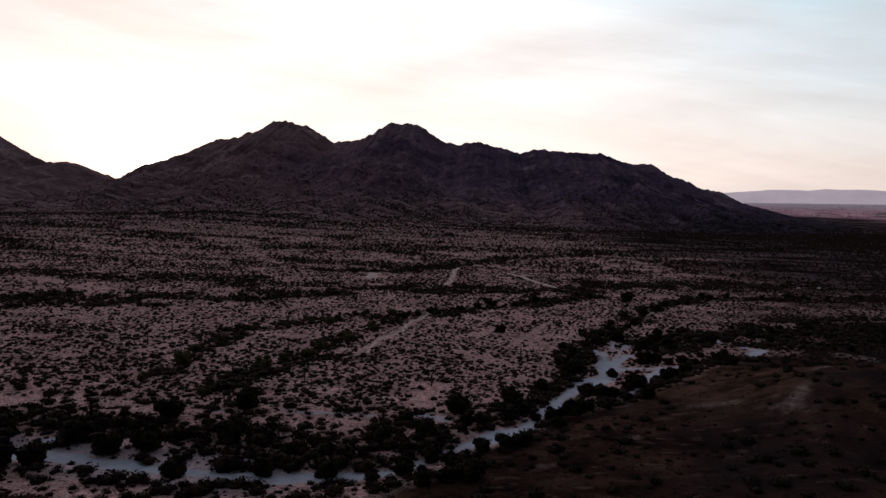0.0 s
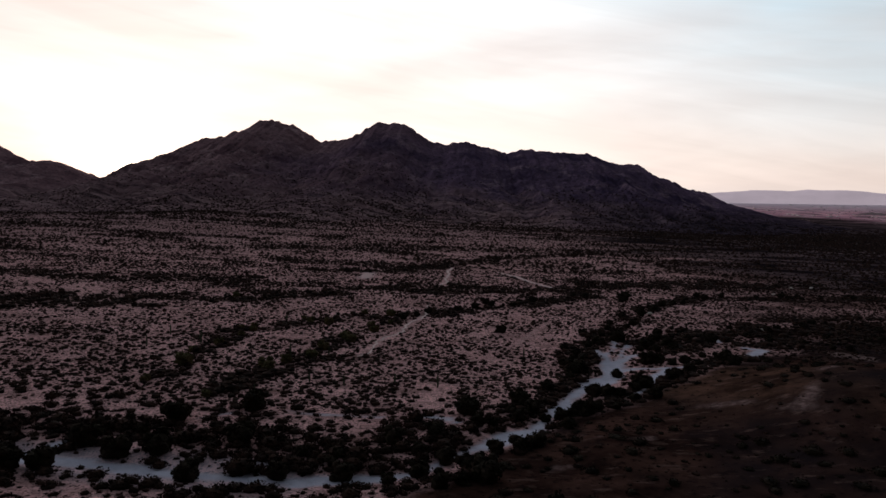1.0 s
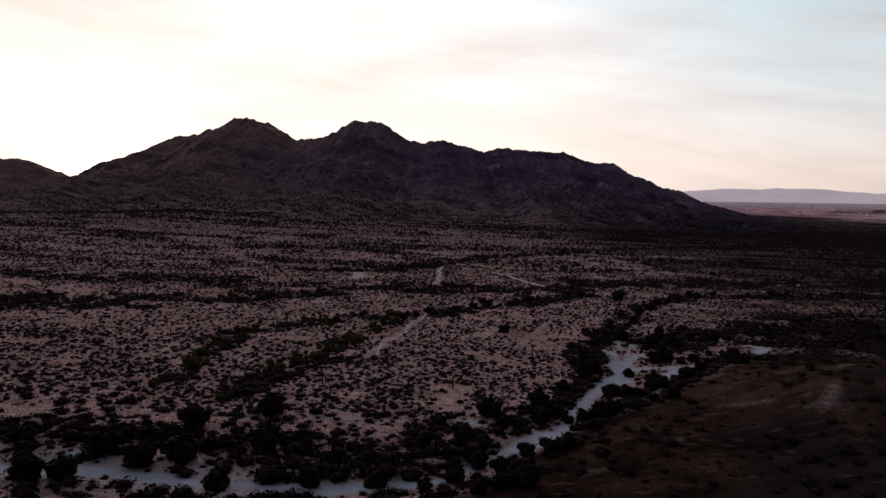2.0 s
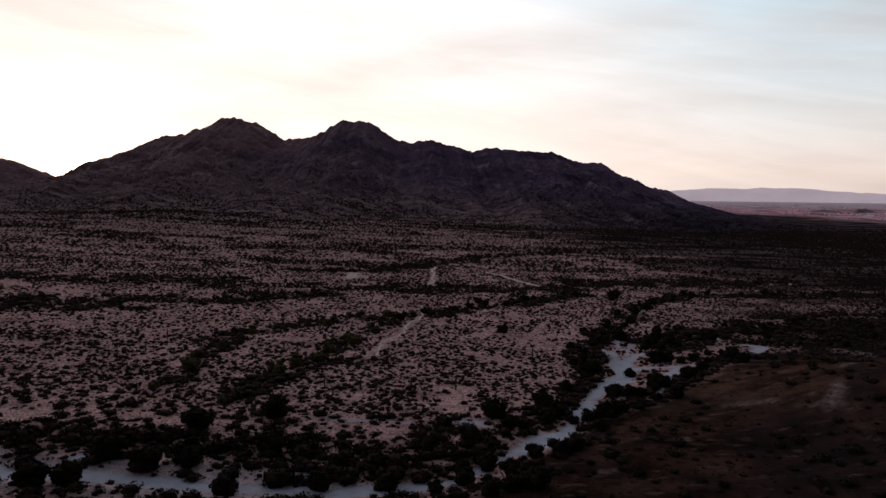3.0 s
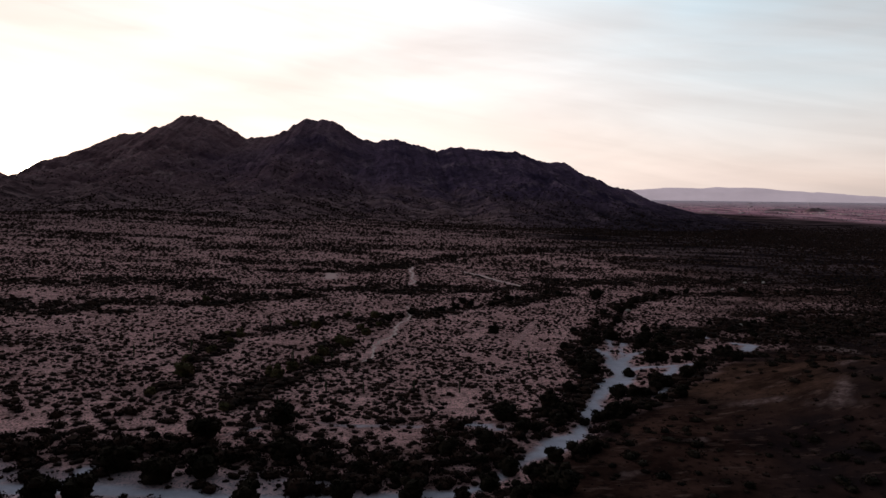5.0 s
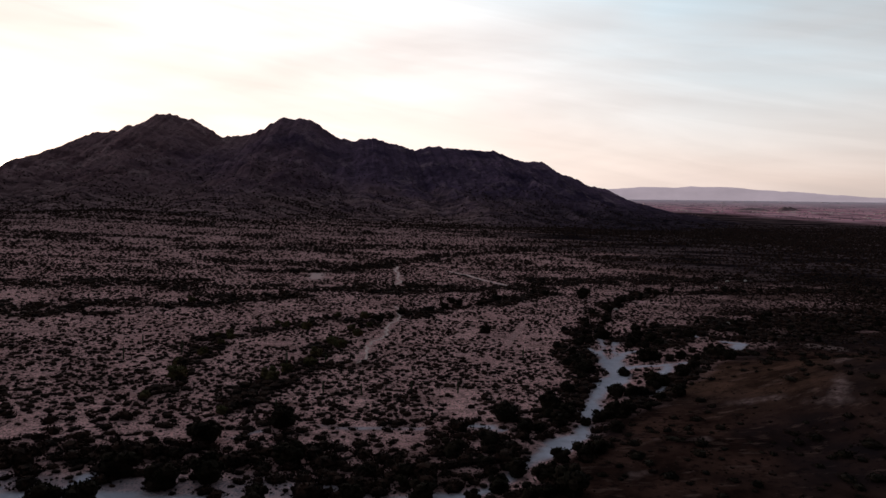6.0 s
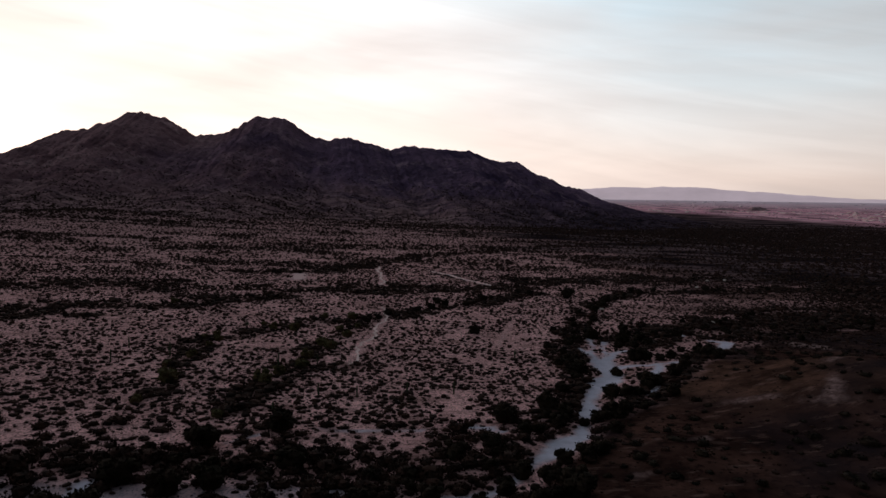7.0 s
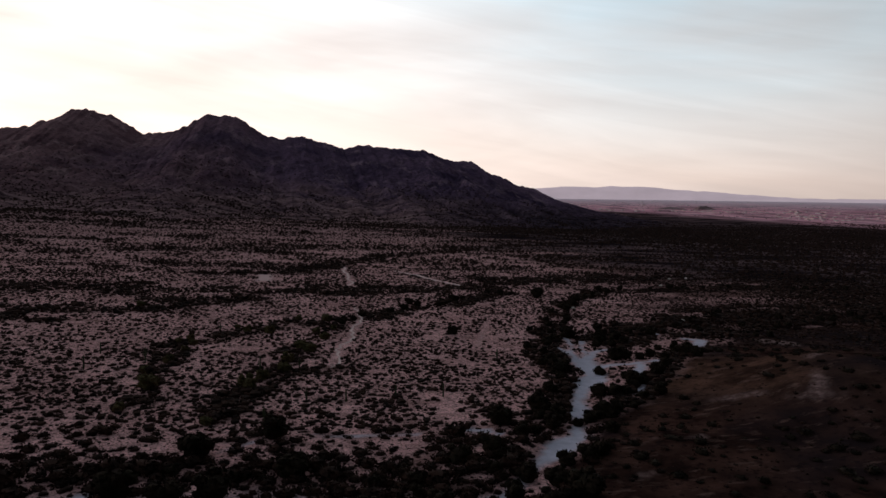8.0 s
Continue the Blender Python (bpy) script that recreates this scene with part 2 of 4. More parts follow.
def ground_material():
    m, N, L, b = shader("desert_soil", 1.0, 0.0)
    co = N.new("ShaderNodeTexCoord").outputs["Object"]
    soil = blend(N, L, speckle(N, L, co, 0.06, 0.35, 0.65), (0.64, 0.335, 0.335), (0.90, 0.495, 0.495))
    soil = blend(N, L, speckle(N, L, co, 0.16, 0.52, 0.68, 4, 0.6, stretch=(0.45, 1.2, 1)), soil, (0.28, 0.140, 0.135))
    soil = blend(N, L, speckle(N, L, co, 1.3, 0.52, 0.66, 4, 0.6), soil, (0.13, 0.064, 0.060))
    soil = blend(N, L, speckle(N, L, co, 0.55, 0.48, 0.66, 3, 0.6), soil, (0.40, 0.215, 0.215))
    soil = blend(N, L, speckle(N, L, co, 2.6, 0.56, 0.64, 2, 0.5), soil, (0.055, 0.030, 0.028))
    soil = blend(N, L, speckle(N, L, co, 5.0, 0.55, 0.8), soil, (0.82, 0.57, 0.56))
    sand = blend(N, L, speckle(N, L, co, 0.5, 0.3, 0.7), (0.49, 0.45, 0.55), (0.63, 0.58, 0.69))
    # brown stony rise, with the lens's corner dimming put into its dark tones
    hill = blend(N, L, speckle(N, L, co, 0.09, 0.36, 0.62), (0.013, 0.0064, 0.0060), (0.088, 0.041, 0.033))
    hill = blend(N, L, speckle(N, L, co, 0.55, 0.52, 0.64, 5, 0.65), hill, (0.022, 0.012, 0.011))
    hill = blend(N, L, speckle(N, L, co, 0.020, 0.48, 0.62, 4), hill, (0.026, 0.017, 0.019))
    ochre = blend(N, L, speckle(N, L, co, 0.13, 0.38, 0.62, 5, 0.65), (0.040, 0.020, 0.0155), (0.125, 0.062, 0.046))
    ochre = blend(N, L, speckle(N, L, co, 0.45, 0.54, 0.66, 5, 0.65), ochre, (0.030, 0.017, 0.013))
    hill = blend(N, L, attr(N, "ochre"), hill, ochre)
    hill = blend(N, L, speckle(N, L, co, 0.30, 0.56, 0.70, 6, 0.7, stretch=(0.5, 1.3, 1)), hill, (0.150, 0.084, 0.072))
    hill = blend(N, L, attr(N, "scarp"), hill, blend(N, L, speckle(N, L, co, 0.9, 0.4, 0.62), (0.12, 0.070, 0.066), (0.30, 0.190, 0.185)))
    # far plain: fields and streaks, with distance haze put into their colours
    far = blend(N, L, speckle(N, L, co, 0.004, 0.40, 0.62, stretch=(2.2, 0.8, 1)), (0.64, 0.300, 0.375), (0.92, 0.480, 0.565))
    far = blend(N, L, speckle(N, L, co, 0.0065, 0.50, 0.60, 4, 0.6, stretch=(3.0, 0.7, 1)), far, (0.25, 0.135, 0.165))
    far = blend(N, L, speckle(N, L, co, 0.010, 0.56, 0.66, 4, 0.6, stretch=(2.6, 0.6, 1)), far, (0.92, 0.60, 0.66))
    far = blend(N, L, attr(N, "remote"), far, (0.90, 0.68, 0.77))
    # soil darker under the thickets
    soil = blend(N, L, attr(N, "thicket_dark"), soil, blend(N, L, speckle(N, L, co, 0.4, 0.4, 0.62, 4), (0.045, 0.024, 0.020), (0.16, 0.085, 0.075)))
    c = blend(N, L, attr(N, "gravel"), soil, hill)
    slope = slope_color(N, L, co)
    c = blend(N, L, attr(N, "stony"), c, slope)
    # the mountain's shade is put into the flat's near-black streaks
    flat = blend(N, L, speckle(N, L, co, 0.022, 0.44, 0.64, 5, 0.65, stretch=(0.6, 1.6, 1)), (0.016, 0.011, 0.014), (0.170, 0.104, 0.112))
    c = blend(N, L, attr(N, "flat"), c, flat)
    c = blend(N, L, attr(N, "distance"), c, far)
    c = blend(N, L, attr(N, "track"), c, (0.74, 0.50, 0.50))
    c = blend(N, L, attr(N, "sand"), c, sand)
    L.new(c, b.inputs["Base Color"])
    bump(N, L, b, speckle(N, L, co, 1.6, 0.2, 0.8, 8, 0.7), 0.7, 0.25)
    return m


def rock_material():
    m, N, L, b = shader("mountain_rock", 1.0, 0.0)
    co = N.new("ShaderNodeTexCoord").outputs["Object"]
    c = blend(N, L, speckle(N, L, co, 0.009, 0.38, 0.62, 6), (0.066, 0.042, 0.084), (0.170, 0.102, 0.166))
    c = blend(N, L, speckle(N, L, co, 0.026, 0.52, 0.66, 8, 0.68, stretch=(1.2, 0.5, 0.9)), c, (0.28, 0.178, 0.232))
    # the sun's flare over the western massif, put into paler, redder rock
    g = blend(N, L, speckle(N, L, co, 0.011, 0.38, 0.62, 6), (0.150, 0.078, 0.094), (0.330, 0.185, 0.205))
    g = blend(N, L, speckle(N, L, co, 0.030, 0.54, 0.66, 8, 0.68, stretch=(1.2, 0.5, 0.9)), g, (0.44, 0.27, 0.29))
    c = blend(N, L, attr(N, "warm_rock"), c, g)
    c = blend(N, L, speckle(N, L, co, 0.16, 0.5, 0.7, 6, 0.7), c, (0.050, 0.034, 0.046))
    c = blend(N, L, attr(N, "foot"), c, slope_color(N, L, co))
    # the flat's painted dark, carried up the rock at the mountain's right foot
    c = blend(N, L, attr(N, "dark_foot"), c, blend(N, L, speckle(N, L, co, 0.05, 0.4, 0.62), (0.022, 0.016, 0.024), (0.085, 0.056, 0.078)))
    L.new(c, b.inputs["Base Color"])
    bump(N, L, b, speckle(N, L, co, 0.06, 0.2, 0.8, 9, 0.68), 0.8, 4.0)
    return m


def leaf_material(name, dark, light, dry):
    m, N, L, b = shader(name, 0.9, 0.03)
    g = N.new("ShaderNodeNewGeometry")
    c = blend(N, L, g.outputs["Random Per Island"], dark, light)
    # some plants are drier and browner than their neighbours
    c = blend(N, L, speckle(N, L, g.outputs["Position"], 0.55, 0.44, 0.57, 2), c, dry)
    L.new(c, b.inputs["Base Color"])
    return m


def plain_material(name, a, c, scale, rough=0.9, strength=0.4, distance=0.03):
    m, N, L, b = shader(name, rough, 0.1)
    co = N.new("ShaderNodeTexCoord").outputs["Object"]
    f = speckle(N, L, co, scale, 0.35, 0.68)
    L.new(blend(N, L, f, a, c), b.inputs["Base Color"])
    bump(N, L, b, f, strength, distance)
    return m


SOIL, ROCK = ground_material(), rock_material()
SCRUB = leaf_material("scrub_leaves", (0.012, 0.0072, 0.0066), (0.027, 0.0150, 0.0130), (0.044, 0.0215, 0.017))
TREE_LEAF = leaf_material("tree_leaves", (0.010, 0.0072, 0.006), (0.026, 0.019, 0.0135), (0.032, 0.021, 0.0155))
OLIVE_LEAF = leaf_material("olive_leaves", (0.045, 0.042, 0.020), (0.105, 0.088, 0.042), (0.12, 0.085, 0.045))
STEM = plain_material("grey_twigs", (0.07, 0.055, 0.045), (0.15, 0.12, 0.10), 6)
BARK = plain_material("green_brown_bark", (0.06, 0.06, 0.035), (0.13, 0.11, 0.07), 5)
CACTUS = plain_material("cactus_skin", (0.045, 0.06, 0.035), (0.08, 0.095, 0.055), 3)
DUST = plain_material("pale_dust", (0.62, 0.42, 0.41), (0.88, 0.66, 0.64), 0.35)
BOULDER = plain_material("pale_granite", (0.52, 0.42, 0.39), (0.74, 0.62, 0.58), 2.5, strength=0.6, distance=0.1)


# ---------------------------------------------------------------- the lie of the land
WASH = [(-120, 128, 3), (-92, 124, 3), (-67, 112, 2.4), (-59, 113, 2.8), (-51, 112, 2.2), (-39, 110, 2.2), (-27, 110, 1.8), (-17, 110, 2.2), (-11, 111, 2.2),
        (-4, 113, 1.8), (0, 115, 1.3), (3.5, 119, 1.0), (6.5, 124, 1.0), (12, 130, 1.4), (14, 132, 2.1), (16, 134.5, 2.7), (18, 138, 2.7), (21.5, 141, 1.9),
        (23.5, 146, 1.6), (25, 150, 1.1), (29, 159, 2.1), (31.5, 166, 1.9), (34, 171, 2.1), (37.5, 177, 2.6), (41, 181, 3.5), (44.5, 188, 2.6), (47, 199, 3.0), (48, 205, 3.4)]
WASH_ARMS = ((1.4, [(48, 205), (47, 212), (46, 218)]), (1.0, [(48, 212), (52, 224), (54, 234)]), (1.0, [(50, 205), (53, 218), (57, 228)]), (1.4, [(50, 205), (55, 213), (60, 216)]),
             (1.8, [(47, 198), (52, 195), (58, 195), (61, 196)]), (1.0, [(61, 196), (67, 197)]), (1.7, [(60, 194), (56, 187), (53, 180)]), (1.0, [(53, 180), (49, 170), (45, 166)]),
             (1.5, [(88, 245), (88, 239)]), (2.3, [(93, 230), (97, 228), (94, 224), (91, 219)]), (1.2, [(92, 222), (85, 211), (80, 207)]), (1.5, [(2, 145), (5, 144), (7, 142)]),
             (1.6, [(-59, 113), (-58, 119)]), (0.6, [(-26, 144), (-18, 143), (-8, 143)]), (0.7, [(-42, 136), (-36, 141)]))
WASH_LINE = [(x, y) for x, y, _ in WASH]
TRACKS = ([(-1, 416), (-3, 395), (-2, 372), (-4, 342)], [(-7, 287), (-6, 277), (-8, 258), (-13, 233), (-21, 195)],
          [(24, 403), (32, 388), (39, 367), (47, 350)], [(36, 260), (23, 222)], [(70, 430), (83, 446), (96, 470)])


def swell(x, y):
    """Height of the land without its small relief."""
    x, y = np.asarray(x, float), np.asarray(y, float)
    z = 0.3 - 0.026 * np.clip(x, -250, 400) + 0.8 / (1 + np.exp(np.clip((x + 30) / 12.0, -50, 50)))
    left = 1 / (1 + np.exp(np.clip((x - 250) / 60.0, -50, 50)))
    z = z + 0.017 * np.clip(y - 200, 0, 500) * (0.25 + 0.75 / (1 + np.exp(np.clip((x - 500) / 80.0, -50, 50))))
    z = z + 1.1e-4 * np.clip(y - 450, 0, 220) ** 2 * left
    # the stony rise on the near bank, and its low spur towards the wash
    z = z + 10.9 * np.exp(-((x - 91.4) / 27.6) ** 2 - ((y - 150.7) / 38.7) ** 2) + 1.7 * np.exp(-((x - 70) ** 2 + (y - 115) ** 2) / 1890.0)
    z = z + 1.6 * np.exp(-((x - 37) ** 2 + (y - 128) ** 2) / 150.0)
    z = z + 4.0 * np.exp(-((x + 230) ** 2 / 120.0 ** 2 + (y - 740) ** 2 / 110.0 ** 2))
    away = np.hypot(x, y)
    return z + 32 * np.clip((away - 1500) / 3300, 0, 1.3) ** 1.2


def wash_sand(x, y):
    """How much of the surface is wash sand, 0 to 1."""
    wob = (fbm(x / 6.0, y / 6.0, 3, 40) - 0.5) * 4.5
    s = 0.0 * x
    for (ax, ay, aw), (bx, by, bw) in zip(WASH, WASH[1:]):
        dx, dy = bx - ax, by - ay
        k = np.clip(((x - ax) * dx + (y - ay) * dy) / (dx * dx + dy * dy), 0, 1)
        s = np.maximum(s, np.clip((1.08 * (aw + (bw - aw) * k) + wob * 0.4 - np.hypot(x - ax - k * dx, y - ay - k * dy)) / 0.8, 0, 1))
    for half, arm in WASH_ARMS:
        s = np.maximum(s, np.clip((half + wob * 0.4 - line_distance(x, y, arm)) / 0.8, 0, 1))
    return s


def track_dust(x, y):
    """How much of the surface is bare beaten track, 0 to 1."""
    wob = (fbm(x / 6.0, y / 6.0, 3, 40) - 0.5) * 0.9
    s = 0.0 * x
    for path in TRACKS:
        s = np.maximum(s, 0.45 * np.clip((0.7 + wob - line_distance(x, y, path)) / 1.0, 0, 1))
    pad = np.maximum(np.abs(x + 41) / 3.0, np.abs(y - 364) / 10.0)
    return np.maximum(s, np.clip((1.1 - pad) * 4, 0, 1))


def beside_track(x, y):
    d = np.min([line_distance(x, y, path) for path in TRACKS], axis=0)
    return np.maximum(track_dust(x, y), np.clip((np.where(y > 330, 2.0, 1.7) - d) / 0.8, 0, 1))


def land(x, y):
    z = swell(x, y)
    near = np.clip(1 - np.hypot(x, y - 200) / 500, 0, 1)
    z = z + near * ((fbm(x / 22.0, y / 22.0, 4, 3) - 0.5) * 1.1 + (fbm(x / 3.0, y / 3.0, 2, 8) - 0.5) * 0.25)
    return z - 0.7 * np.clip((6.0 - line_distance(x, y, WASH_LINE)) / 4.0, 0, 1)


SCARPS = ((1.0, [(58, 153), (63, 150), (66, 146), (68, 142), (71, 141)]), (1.5, [(71, 140), (74, 144), (77, 149), (82, 156), (87, 163)]),
          (0.8, [(71, 140), (76, 136), (82, 134)]), (3.2, [(120, 227), (126, 225)]),
          (0.9, [(30, 133), (36, 131), (41, 131)]), (0.7, [(24, 118), (31, 119), (36, 117)]))


def bare_scarp(x, y):
    """How much of the rise is bare pale gravel along eroded edges, 0 to 1."""
    wob = (fbm(x / 3.5, y / 3.5, 3, 43) - 0.5) * 3.4 + (fbm(x / 11.0, y / 11.0, 2, 46) - 0.55) * 5.0
    return np.max([np.clip((0.85 * half + wob - line_distance(x, y, line)) / 1.4, 0, 1) for half, line in SCARPS], axis=0)


def gravel_dim_zone(x, y):
    """The dark stony rise on the near bank of the wash, and soil darkened towards the right."""
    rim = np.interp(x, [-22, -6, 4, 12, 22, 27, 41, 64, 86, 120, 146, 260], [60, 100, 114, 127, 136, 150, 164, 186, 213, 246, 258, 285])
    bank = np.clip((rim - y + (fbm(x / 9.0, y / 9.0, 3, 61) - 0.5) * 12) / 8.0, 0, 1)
    # soil darker to the right: the lens's side dimming put into the colour
    right_dimming = np.clip((x + 12 - 0.29 * y + (fbm(x / 45.0, y / 45.0, 3, 63) - 0.5) * 60) / 70.0, 0, 0.8)
    right_dimming = right_dimming * np.clip(fbm(x / 40.0, y / 11.0, 3, 64) * 6.0 - 2.1, 0.45, 1)
    return np.maximum(bank, np.maximum(right_dimming, np.clip((x - 450) / 150, 0, 0.85)) * np.clip((y - 190) / 40, 0, 1))


def dark_flat(x, y):
    """The creosote flat between the mountain's end and the far plain, with shade painted in as black-brown."""
    rim = np.interp(y, [200, 300, 400, 461, 542, 623, 671, 760, 1000], [330, 235, 165, 128, 100, 80, 70, 60, 40])
    return np.clip((x - rim + (fbm(x / 110.0, y / 15.0, 3, 66) - 0.5) * 210) / 90.0, 0, 1) * np.clip((y - 300) / 90, 0, 1)


BELTS = [  # lines of thick growth along side washes: half width, share, points
    (9, 1.0, [(-67, 374), (-50, 378), (-34, 380), (-20, 404), (-4, 435), (24, 478), (60, 508), (98, 535), (160, 585), (267, 639), (384, 669)]),
    (15, 0.8, [(-142, 257), (-111, 268), (-78, 275), (-61, 292), (-50, 302), (-38, 318), (-14, 325), (35, 338), (65, 361), (102, 376), (180, 400)]),
    (13, 0.62, [(-220, 325), (-148, 319), (-113, 337), (-84, 320), (-57, 324)]),
    (6.5, 0.95, [(-61, 220), (-47, 233), (-32, 251), (-13, 261), (3, 273), (21, 292), (43, 310), (59, 329)]),
    (5, 0.8, [(-34, 192), (-28, 217), (-20, 239), (-13, 263)]),
    (7, 0.9, [(39, 212), (52, 242), (69, 276), (86, 311), (111, 337), (140, 342), (184, 352), (260, 356)]),
    (14, 1.0, [(68, 230), (78, 246), (104, 258), (118, 264), (142, 272), (200, 274), (260, 278)]),
    (4, 0.6, [(-60, 156), (-59, 176), (-60, 200), (-57, 223)]),
    (5, 0.75, [(-43, 154), (-38, 176), (-31, 189), (-21, 194)]),
    (10, 0.60, [(-75, 124), (-39, 127), (-11, 127), (3, 130), (12, 146)]),
    (4, 0.9, [(-24, 115), (-10, 116), (0, 120), (7, 128), (13, 136)]),
    (5, 0.95, [(10, 142), (24, 158), (34, 180), (38, 205)]),
    (5.5, 0.95, [(28, 141), (36, 152), (45, 164), (62, 184), (76, 205), (100, 212)]),
    (9, 1.0, [(99, 236), (118, 241), (142, 252), (165, 262), (200, 276), (240, 290)]),
    (3, 0.45, [(12, 118), (20, 127), (28, 141)]),
    (3, 0.3, [(-70, 105), (-30, 102), (0, 104)]),
    (5, 0.95, [(120, 284), (140, 292), (163, 300), (180, 295), (207, 297), (260, 305)]),
    (7, 0.8, [(176, 352), (194, 363), (223, 357), (265, 368), (320, 380)]),
    (6, 0.65, [(60, 380), (111, 387), (145, 391), (176, 388), (230, 400)]),
]


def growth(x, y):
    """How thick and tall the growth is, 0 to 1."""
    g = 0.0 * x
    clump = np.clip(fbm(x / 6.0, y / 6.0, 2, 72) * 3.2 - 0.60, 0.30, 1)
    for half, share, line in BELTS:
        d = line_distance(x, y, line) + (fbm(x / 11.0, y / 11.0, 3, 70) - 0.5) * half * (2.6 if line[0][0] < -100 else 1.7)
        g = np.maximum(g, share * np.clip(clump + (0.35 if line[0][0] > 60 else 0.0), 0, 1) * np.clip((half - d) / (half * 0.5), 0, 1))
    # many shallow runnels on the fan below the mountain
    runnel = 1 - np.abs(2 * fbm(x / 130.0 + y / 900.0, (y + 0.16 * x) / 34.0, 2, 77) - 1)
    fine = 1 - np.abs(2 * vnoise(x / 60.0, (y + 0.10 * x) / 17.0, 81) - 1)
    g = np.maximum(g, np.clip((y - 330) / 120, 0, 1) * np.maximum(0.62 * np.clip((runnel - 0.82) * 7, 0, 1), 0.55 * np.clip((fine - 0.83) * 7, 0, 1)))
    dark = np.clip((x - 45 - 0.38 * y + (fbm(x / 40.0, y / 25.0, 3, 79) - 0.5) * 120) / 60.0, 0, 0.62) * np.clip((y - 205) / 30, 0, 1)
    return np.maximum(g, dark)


def build_ground():
    xs = graded([(-4800, 160), (-1500, 40), (-300, 6), (-115, 1.5), (135, 1.5), (330, 6), (1500, 40), (4900, 160)])
    ys = graded([(-1500, 120), (-200, 30), (60, 2.4), (100, 1.3), (250, 1.6), (440, 3.0), (900, 8), (1700, 20), (4750, 60)])
    X, Y = np.meshgrid(xs, ys)
    away = np.hypot(X, Y)
    edge = 430 + 0.35 * np.clip(X, -600, 500) + (fbm(X / 60, Y / 60, 3, 91) - 0.5) * 160
    stony = np.clip((Y - edge) / 460, 0, 1) * np.clip((520 - X) / 120, 0, 1)
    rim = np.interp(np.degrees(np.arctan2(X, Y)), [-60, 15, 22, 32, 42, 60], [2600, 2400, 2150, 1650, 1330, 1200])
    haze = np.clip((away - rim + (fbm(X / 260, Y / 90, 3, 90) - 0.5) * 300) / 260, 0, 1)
    # grey silt dusts the near bank of the wash
    silt = 0.35 * np.clip((10 - line_distance(X, Y, WASH_LINE) + (fbm(X / 7, Y / 7, 3, 93) - 0.5) * 9) / 4, 0, 1) * np.clip((-12 - X) / 10, 0, 1) * (Y < 122)
    verts = np.stack([X, Y, land(X, Y)], -1).reshape(-1, 3)
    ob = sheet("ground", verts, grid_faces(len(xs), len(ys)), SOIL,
               attributes=(("sand", np.maximum(wash_sand(X, Y), silt)), ("track", track_dust(X, Y)), ("gravel", gravel_dim_zone(X, Y)), ("distance", haze), ("stony", stony), ("flat", dark_flat(X, Y)),
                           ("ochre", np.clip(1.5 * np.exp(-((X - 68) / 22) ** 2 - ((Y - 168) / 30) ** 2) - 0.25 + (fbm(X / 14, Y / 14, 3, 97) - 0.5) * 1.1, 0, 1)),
                           ("thicket_dark", 0.75 * np.clip(growth(X, Y) * 1.4 - 0.15, 0, 1)), ("scarp", bare_scarp(X, Y)), ("remote", np.clip((away - 2700) / 1500, 0, 1))))
    tagged(ob, "dry desert plain of pale pinkish soil cut by sandy washes", "ground", kind="structure")


build_ground()


def build_track(path, half, material, label, seed):
    """A beaten track lying on the soil: a narrow winding strip with uneven edges."""
    run = [0.0]
    for (ax, ay), (bx, by) in zip(path, path[1:]):
        run.append(run[-1] + math.hypot(bx - ax, by - ay))
    s = np.arange(0, run[-1], 0.8)
    px, py = np.interp(s, run, [p[0] for p in path]), np.interp(s, run, [p[1] for p in path])
    px = px + 1.1 * np.sin(s / 5.0 + seed) * np.clip(s / 60, 0, 1) + (vnoise(s / 3.0, s * 0, seed) - 0.5) * 1.2
    dx, dy = np.gradient(px), np.gradient(py)
    size = np.hypot(dx, dy)
    nx, ny = -dy / size, dx / size
    w = half * (0.65 + 0.8 * fbm(s / 4.0, s * 0, 3, seed + 5)) * np.clip(np.minimum(s, run[-1] - s) / 5.0, 0.15, 1)
    rows = []
    for k in (-1.0, -0.4, 0.4, 1.0):
        x, y = px + nx * w * k, py + ny * w * k
        rows.append(np.stack([x, y, land(x, y) + (0.16 if abs(k) < 0.5 else 0.02)], -1))
    ob = sheet("dirt_track", np.stack(rows).reshape(-1, 3), grid_faces(len(s), 4), material)
    tagged(ob, label, "track", kind="structure")


for n, path in enumerate(TRACKS[:3]):
    build_track(path, (0.55, 0.34, 0.8)[n], DUST, "narrow pale beaten track winding through the scrub", 800 + n)
# crest lines of the range: x and height of summits and saddles
CREST_MAIN = [(-760, 30), (-703, 58), (-663, 62), (-641, 65), (-609, 98), (-578, 113), (-538, 135), (-504, 144), (-473, 148), (-448, 159), (-424, 164),
              (-398, 180), (-378, 182), (-359, 177), (-331, 171), (-309, 157), (-280, 141), (-232, 146), (-205, 159), (-174, 179),
              (-156, 176), (-140, 180), (-116, 172), (-96, 160), (-69, 143), (-49, 140), (2, 142), (51, 131), (76, 121),
              (95, 129), (124, 132), (155, 125), (172, 128), (236, 126), (262, 115), (303, 105), (335, 107), (367, 87), (402, 79),
              (434, 61), (479, 54), (515, 33), (560, 25), (605, 9), (650, 0)]
CREST_WEST = [(-1900, 60), (-1500, 150), (-1250, 205), (-1080, 190), (-1000, 170), (-948, 148), (-925, 133), (-903, 118), (-857, 99), (-817, 101), (-788, 93), (-760, 79), (-732, 66),
              (-703, 62), (-660, 45), (-600, 20)]


